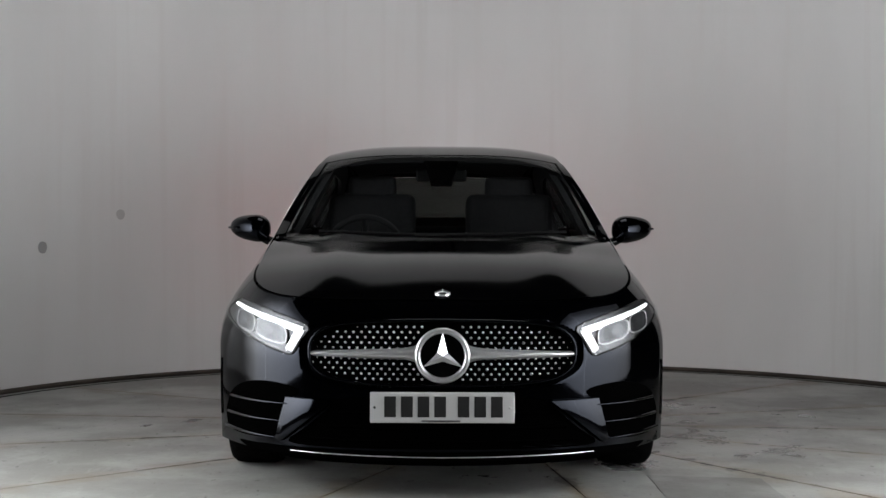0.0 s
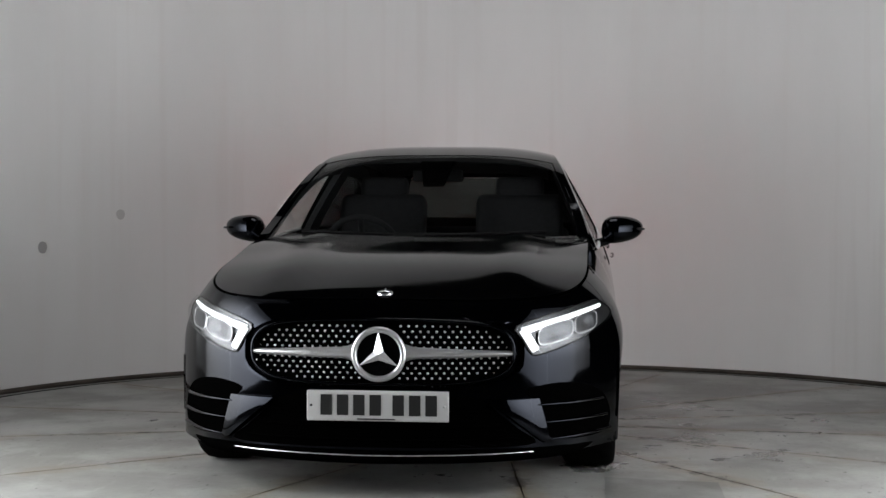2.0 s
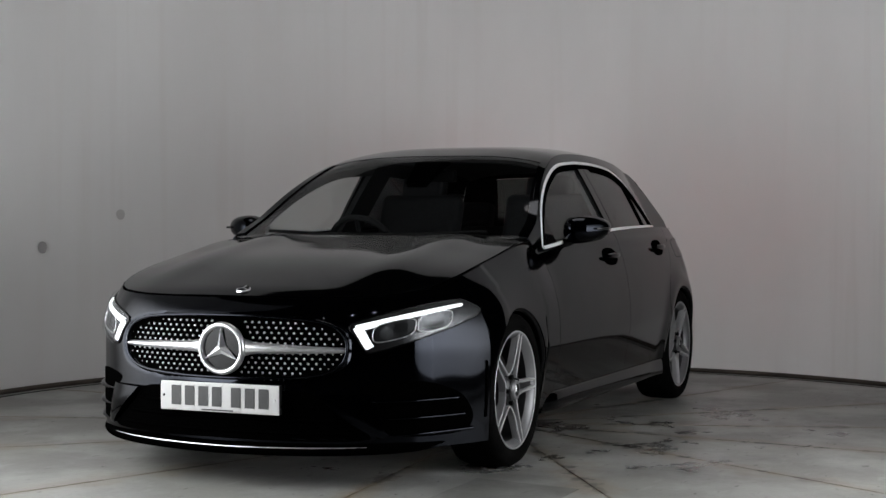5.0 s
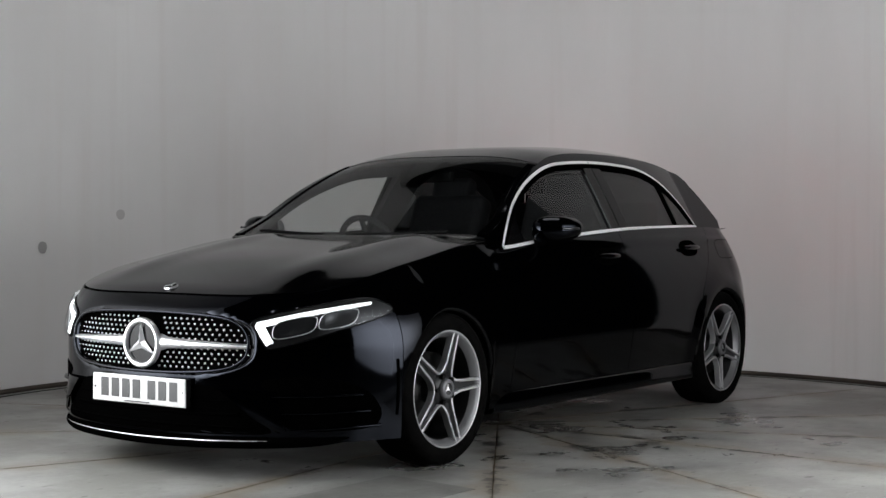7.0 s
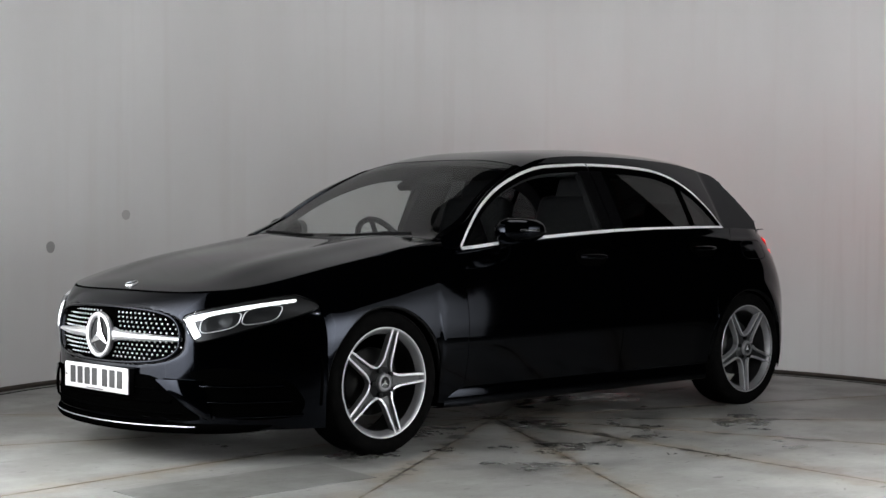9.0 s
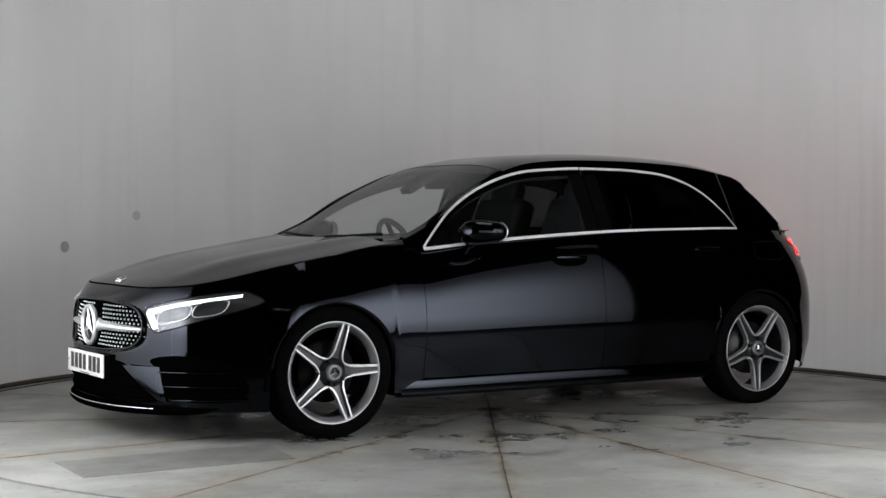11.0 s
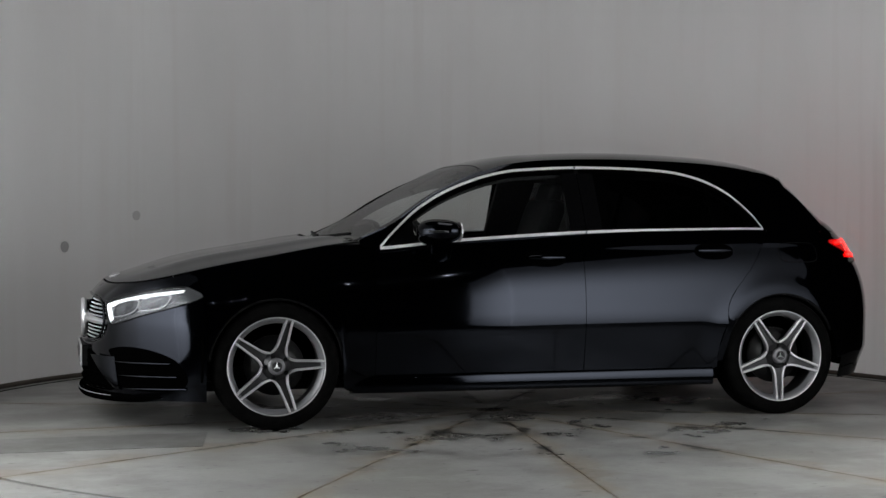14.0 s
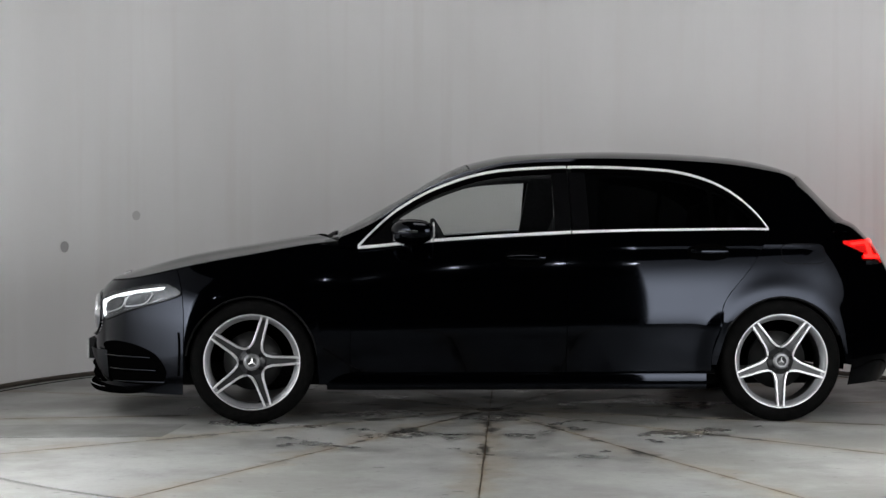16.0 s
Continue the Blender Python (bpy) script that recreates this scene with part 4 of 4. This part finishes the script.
def build_tail():
    for sy in (1, -1):
        def tl(lo, hi, x0, x1, off, sy=sy):
            def f(u, v):
                x = x0 + (x1 - x0) * u
                z = lo(u) + (hi(u) - lo(u)) * v
                p = end_point(phi_at(x, z, False, 0), z, False)
                return ((p.x - off * 0.6), (p.y + off) * sy, z)
            return f
        h = grid("tail_lamp", 16, 8, tl(lambda u: 0.925 - 0.105 * u, lambda u: 0.940 + 0.012 * u, -1.735, -2.02, 0.005), RED_DIM, car, "lit red tail lamp", 0.004)
        grid("light_strip", 16, 4, tl(lambda u: 0.918 + 0.012 * u, lambda u: 0.930 + 0.018 * u, -1.78, -2.0, 0.009), RED, h, "glowing red strip", 0.003)
        grid("light_strip", 16, 4, tl(lambda u: 0.860, lambda u: 0.935, -1.90, -1.94, 0.008), RED, h, "glowing red strip", 0.003)
        grid("light_strip", 16, 4, tl(lambda u: 0.850 - 0.005 * u, lambda u: 0.868 - 0.005 * u, -1.86, -2.0, 0.008), RED, h, "glowing red strip", 0.003)
        grid("reversing_lens", 10, 3, tl(lambda u: 0.815, lambda u: 0.835, -1.87, -1.98, 0.006), LAMP_IN, h, "clear reversing lens", 0.003)


def build_sides():
    def on_quarter(x, z):
        if x > -1.5:
            return side_y(x, z)
        p = end_point(phi_at(x, z, False, 0), z, False)
        k = max(0, 1 - (-1.5 - x) / 0.20)
        return p.y + (side_y(-1.5, z) - (0.872 - 0.14 * inset(z, 0.985, 1.0) + flare(-1.5, z))) * k
    for sy, fd, rd in ((1, fdoors[0], rdoors[0]), (-1, fdoors[1], rdoors[1])):
        for door, x, z in ((fd, -0.033, 0.847), (rd, -0.986, 0.881)):
            # Black oval laid on the door: the handle recess's shade as colour
            loop = [(x + 0.112 * math.copysign(abs(math.cos(t)) ** 0.8, math.cos(t)), z + 0.043 * math.copysign(abs(math.sin(t)) ** 0.85, math.sin(t))) for t in (2 * math.pi * k / 32 for k in range(32))]
            cup = patch("handle_shade", loop, lambda a, b: Vector((a, (side_y(a, b) + 0.003) * sy, b)), VOID, door, "flat black oval for the shade in the handle recess", 4, 0.003)
            def bar(u, v):
                a = 2 * math.pi * v
                e = math.sin(math.pi * min(1, max(0, 0.06 + 0.88 * u))) ** 0.35
                xx = x - 0.098 + 0.196 * u
                return Vector((xx, (side_y(xx, z) + 0.024 + 0.010 * math.cos(a) * e + 0.006 * math.sin(math.pi * u)) * sy, z + 0.004 + 0.015 * math.sin(a) * e))
            grid("door_handle", 20, 12, bar, PAINT, door, "body-coloured pull handle")
        # mirrors
        def shell(u, v):
            a, b = 2 * math.pi * u, math.pi * (v - 0.5)
            p = lambda q, e: math.copysign(abs(q) ** e, q)
            cx, cy, cz = p(math.cos(b), 0.75) * p(math.cos(a), 0.8), p(math.cos(b), 0.75) * p(math.sin(a), 0.8), p(math.sin(b), 0.85)
            k = 1 - 0.22 * max(0, cy)
            return Vector((0.55 + 0.105 * cx * k - 0.03 * cy, (0.905 + 0.098 * cy) * sy, 0.983 + 0.062 * cz * (1 - 0.22 * cy) + 0.006 * cy))
        mi = grid("wing_mirror", 32, 18, shell, PAINT, car, "black door mirror with indicator strip")
        tube("mirror_foot", [Vector((0.575, 0.775 * sy, 0.912)), Vector((0.57, 0.82 * sy, 0.925)), Vector((0.56, 0.87 * sy, 0.95))], 0.022, GLOSS, mi)
        tube("indicator", [Vector((0.55 + 0.104 * math.cos(a) , (0.905 + 0.100 * math.sin(a)) * sy, 0.985)) for a in (0.75 + 0.11 * k for k in range(10))], 0.006, LAMP_IN, mi, "clear indicator strip")
        bm = bmesh.new()
        bmesh.ops.create_cone(bm, cap_ends=True, segments=28, radius1=0.066, radius2=0.066, depth=0.006, matrix=pose(0.448, 0.895 * sy, 0.985, 0, 90, 0) @ Matrix.Diagonal((0.72, 1.05, 1, 1)))
        part("mirror_glass", bm, CHROME, mi)
        # dark arch lips
        for xw in (AXLE, -AXLE):
            pts = []
            for k in range(33):
                a = radians(6 + (168 if xw > 0 else 150) * k / 32)
                x, z = xw + (R_ARCH - 0.002) * math.cos(a), HUB_Z + (R_ARCH - 0.002) * math.sin(a)
                if abs(x) > 1.5:
                    y = end_point(phi_at(x, z, x > 0, 0), z, x > 0).y
                    if x < 0:
                        y = on_quarter(x, z)
                else:
                    y = side_y(x, z)
                pts.append(Vector((x, (y - 0.014) * sy, z)))
            tube("arch_lip", pts, 0.010, PLASTIC, car)
    loop = [(-1.494 + 0.118 * math.copysign(abs(math.cos(t)) ** 0.45, math.cos(t)), 0.873 + 0.052 * math.copysign(abs(math.sin(t)) ** 0.45, math.sin(t))) for t in (2 * math.pi * k / 40 for k in range(40))]
    tube("fuel_flap_seam", [Vector((a, on_quarter(a, b) + 0.0005, b)) for a, b in loop], 0.0025, PLASTIC, car, cyclic=True)
    # scuttle and wipers
    def cowl(u, v):
        y = (u * 2 - 1) * 0.64
        xa = 1.115 - 0.21 * (abs(y) / 0.75) ** 2.2
        return (xa - (xa - 0.93 + 0.1 * abs(y)) * v, y, hood_z(1.1, y) - 0.030 + 0.012 * v)
    grid("scuttle", 24, 6, cowl, PLASTIC, car, t=0.004)
    for ya, yb in ((-0.55, -0.12), (0.02, 0.56)):
        pts = []
        for k in range(9):
            y = ya + (yb - ya) * k / 8
            x = 0.985 - 0.07 * (abs(y) / 0.7) ** 2
            pts.append(Vector((x, y, roof_z(min(x, 0.99), y) + 0.016)))
        tube("wiper", pts, 0.008, PLASTIC, car)


def build_cabin():
    c = car
    # roof lining, parcel shelf, cabin floor
    def lining(u, v):
        x = 0.22 - 1.66 * v
        y = (rail_y(x) - 0.02) * (2 * u - 1)
        return (x, y * 1.0, roof_z(x, y) - 0.035)
    grid("roof_lining", 20, 24, lining, CABIN, c, t=0.01)
    bm = bmesh.new()
    box_bm(bm, (-1.6, -0.70, 0.24), (1.0, 0.70, 0.28))
    part("cabin_floor", bm, CABIN, c)
    bm = bmesh.new()
    box_bm(bm, (-1.68, -0.52, 0.93), (-1.22, 0.52, 0.96))
    part("parcel_shelf", bm, CABIN, c)
    # dashboard
    def dash(u, v):
        y = (u * 2 - 1) * 0.70
        pts = [(0.0, 1.0), (0.3, 0.80), (0.55, 0.52), (0.7, 0.45), (0.85, 0.47), (1.0, 0.55)]
        zs = [(0.0, 0.90), (0.3, 0.925), (0.55, 0.92), (0.7, 0.86), (0.85, 0.72), (1.0, 0.55)]
        return (curve_at(pts, v), y, curve_at(zs, v) + 0.02 * math.exp(-((y + 0.36) / 0.2) ** 2) * (1 if 0.4 < v < 0.75 else 0.3))
    grid("dashboard", 24, 20, dash, CABIN, c, t=0.01)
    bm = bmesh.new()
    box_bm(bm, (0.44, -0.62, 0.87), (0.47, 0.02, 0.955))
    bevel(part("screen_panel", bm, GLOSS, c), 0.01)
    # steering wheel
    m = Matrix.Translation((0.30, -0.37, 0.875)) @ pose(0, 0, 0, 0, -64, 0)
    sw = tube("steering_wheel", [m @ Vector((0.18 * math.cos(a), 0.18 * math.sin(a), 0)) for a in (2 * math.pi * k / 40 for k in range(40))], 0.016, CABIN, c, cyclic=True)
    bm = bmesh.new()
    bmesh.ops.create_cone(bm, cap_ends=True, segments=24, radius1=0.075, radius2=0.06, depth=0.05, matrix=m)
    part("wheel_hub", bm, CABIN, sw)
    for a in (0, math.pi, -math.pi / 2):
        tube("wheel_spoke", [m @ Vector((0.06 * math.sin(a + math.pi / 2), 0.06 * math.cos(a + math.pi / 2), 0)), m @ Vector((0.175 * math.sin(a + math.pi / 2), 0.175 * math.cos(a + math.pi / 2), 0))], 0.014, CHROME if a != 0 else CABIN, sw)

    def rounded(lo, hi, tilt=0, r=0.05):
        bm = bmesh.new()
        box_bm(bm, lo, hi)
        bmesh.ops.bevel(bm, geom=bm.edges[:], offset=r, segments=4, affect="EDGES", profile=0.6)
        return bm
    for y in (0.37, -0.37):
        bk = part("front_seat", rounded((-0.05, -0.25, 0.45), (0.42, 0.25, 0.60)), CABIN, c, smooth=True)
        bk.location = (-0.22, y, 0)
        b = part("backrest", rounded((-0.07, -0.235, 0.0), (0.07, 0.235, 0.68), r=0.06), CABIN, bk, smooth=True)
        b.location, b.rotation_euler = (-0.02, 0, 0.52), (0, radians(-20), 0)
        hd = part("headrest", rounded((-0.05, -0.13, 0.62), (0.04, 0.13, 0.80), r=0.04), CABIN, bk, smooth=True)
        hd.location, hd.rotation_euler = (-0.02, 0, 0.50), (0, radians(-18), 0)
    rs = part("rear_seat", rounded((-1.0, -0.62, 0.42), (-0.5, 0.62, 0.58)), CABIN, c, smooth=True)
    b = part("backrest", rounded((-0.07, -0.62, 0.0), (0.07, 0.62, 0.52)), CABIN, rs, smooth=True)
    b.location, b.rotation_euler = (-1.0, 0, 0.50), (0, radians(-22), 0)
    for y in (-0.38, 0.38):
        h = part("headrest", rounded((-0.05, -0.13, 0.0), (0.05, 0.13, 0.15), r=0.04), CABIN, rs, smooth=True)
        h.location, h.rotation_euler = (-1.20, y, 0.99), (0, radians(-15), 0)
    # interior mirror and the sensor housing behind the screen
    bm = rounded((0.24, -0.125, 1.215), (0.275, 0.125, 1.275), r=0.015)
    part("rear_view_mirror", bm, PLASTIC, c, smooth=True)
    def sensor(u, v):
        x = 0.47 - 0.23 * v
        y = (u * 2 - 1) * (0.05 + 0.035 * v)
        return (x, y, roof_z(x, y) - 0.028)
    grid("sensor_housing", 8, 10, sensor, VOID, c, t=0.03)
    # black border round the screen
    def border(u, v):
        x = 1.0 - 0.075 * v
        y = rail_y(x) * (2 * u - 1) * 0.93
        return (x, y, roof_z(x, y) - 0.006)
    grid("screen_border", 24, 3, border, PLASTIC, c)
    def top_border(u, v):
        x = 0.30 - 0.06 * v
        y = rail_y(x) * (2 * u - 1) * 0.93
        return (x, y, roof_z(x, y) - 0.006)
    grid("screen_border", 24, 3, top_border, PLASTIC, c)
    # inner pillars and window surrounds
    for sy in (1, -1):
        for x0, x1, zt in ((-0.17, -0.40, 1.33), (-1.20, -1.38, 1.19)):
            def post(u, v):
                x, z = x0 + (x1 - x0) * u - 0.10 * v * (1 if x0 > -1 else 2.0) * 0.5, 0.9 + (zt - 0.9) * v
                return (x, (glass_y(x, z) - 0.035) * sy, z)
            grid("inner_pillar", 6, 10, post, CABIN, c, t=0.03)
        def cant(u, v):
            x = 0.80 - 2.1 * u
            z = max(curve_at(DLO, x), 0.9) - 0.045 + 0.07 * v
            return (x, (glass_y(x, z) - 0.035) * sy, z)
        grid("inner_rail", 40, 3, cant, CABIN, c, t=0.02)


build_front()
build_headlamps()
build_tail()
build_sides()
build_cabin()


def build_marks():
    """Two grey spots of lens dust, added as marks on the curved wall."""
    for a, z, r, pale in ((153.1, 0.858, 0.038, False), (141.4, 1.064, 0.034, True)):
        loop = [(r * (1 + 0.04 * math.sin(3 * t)) * math.cos(t), r * (1 + 0.04 * math.cos(2 * t)) * math.sin(t)) for t in (2 * math.pi * k / 24 for k in range(24))]
        ca = radians(a)
        ob = patch("lens_dust_spot", loop, lambda p, q: Vector(((WALL_R - 0.003) * math.cos(ca + p / WALL_R), (WALL_R - 0.003) * math.sin(ca + p / WALL_R), z + q)), LENS_DUST_PALE if pale else LENS_DUST, None, "", 3)
        tagged(ob, "grey round spot of lens dust, put on the studio wall", "stain", kind="structure")


build_marks()


def motions():
    """The car turns with the turntable."""
    off = Vector((-0.0988, -0.2907, 0))
    turn = [(0, -87.59), (0.75, -87.59), (1.0, -88.34), (1.25, -89.5), (1.5, -90.9), (2, -93.8), (2.5, -96.67), (3, -99.5), (3.5, -102.41), (4, -105.28), (5, -111.05),
            (6, -116.9), (6.5, -119.83), (7, -122.72), (7.5, -125.58), (8, -128.55), (8.5, -131.43), (9, -134.2), (10, -140.1), (11, -146.1), (11.5, -149.06), (12, -151.97),
            (12.5, -154.78), (13, -157.5), (13.5, -160.23), (14, -163.07), (14.5, -165.98), (15, -168.84), (15.5, -171.65), (16, -174.47)]
    walk(car, [(t, pose(0, 0, 0, 0, 0, a) @ Matrix.Translation(off)) for t, a in turn])
    walk(turntable, [(t, pose(0, 0, 0, 0, 0, a)) for t, a in turn])


motions()
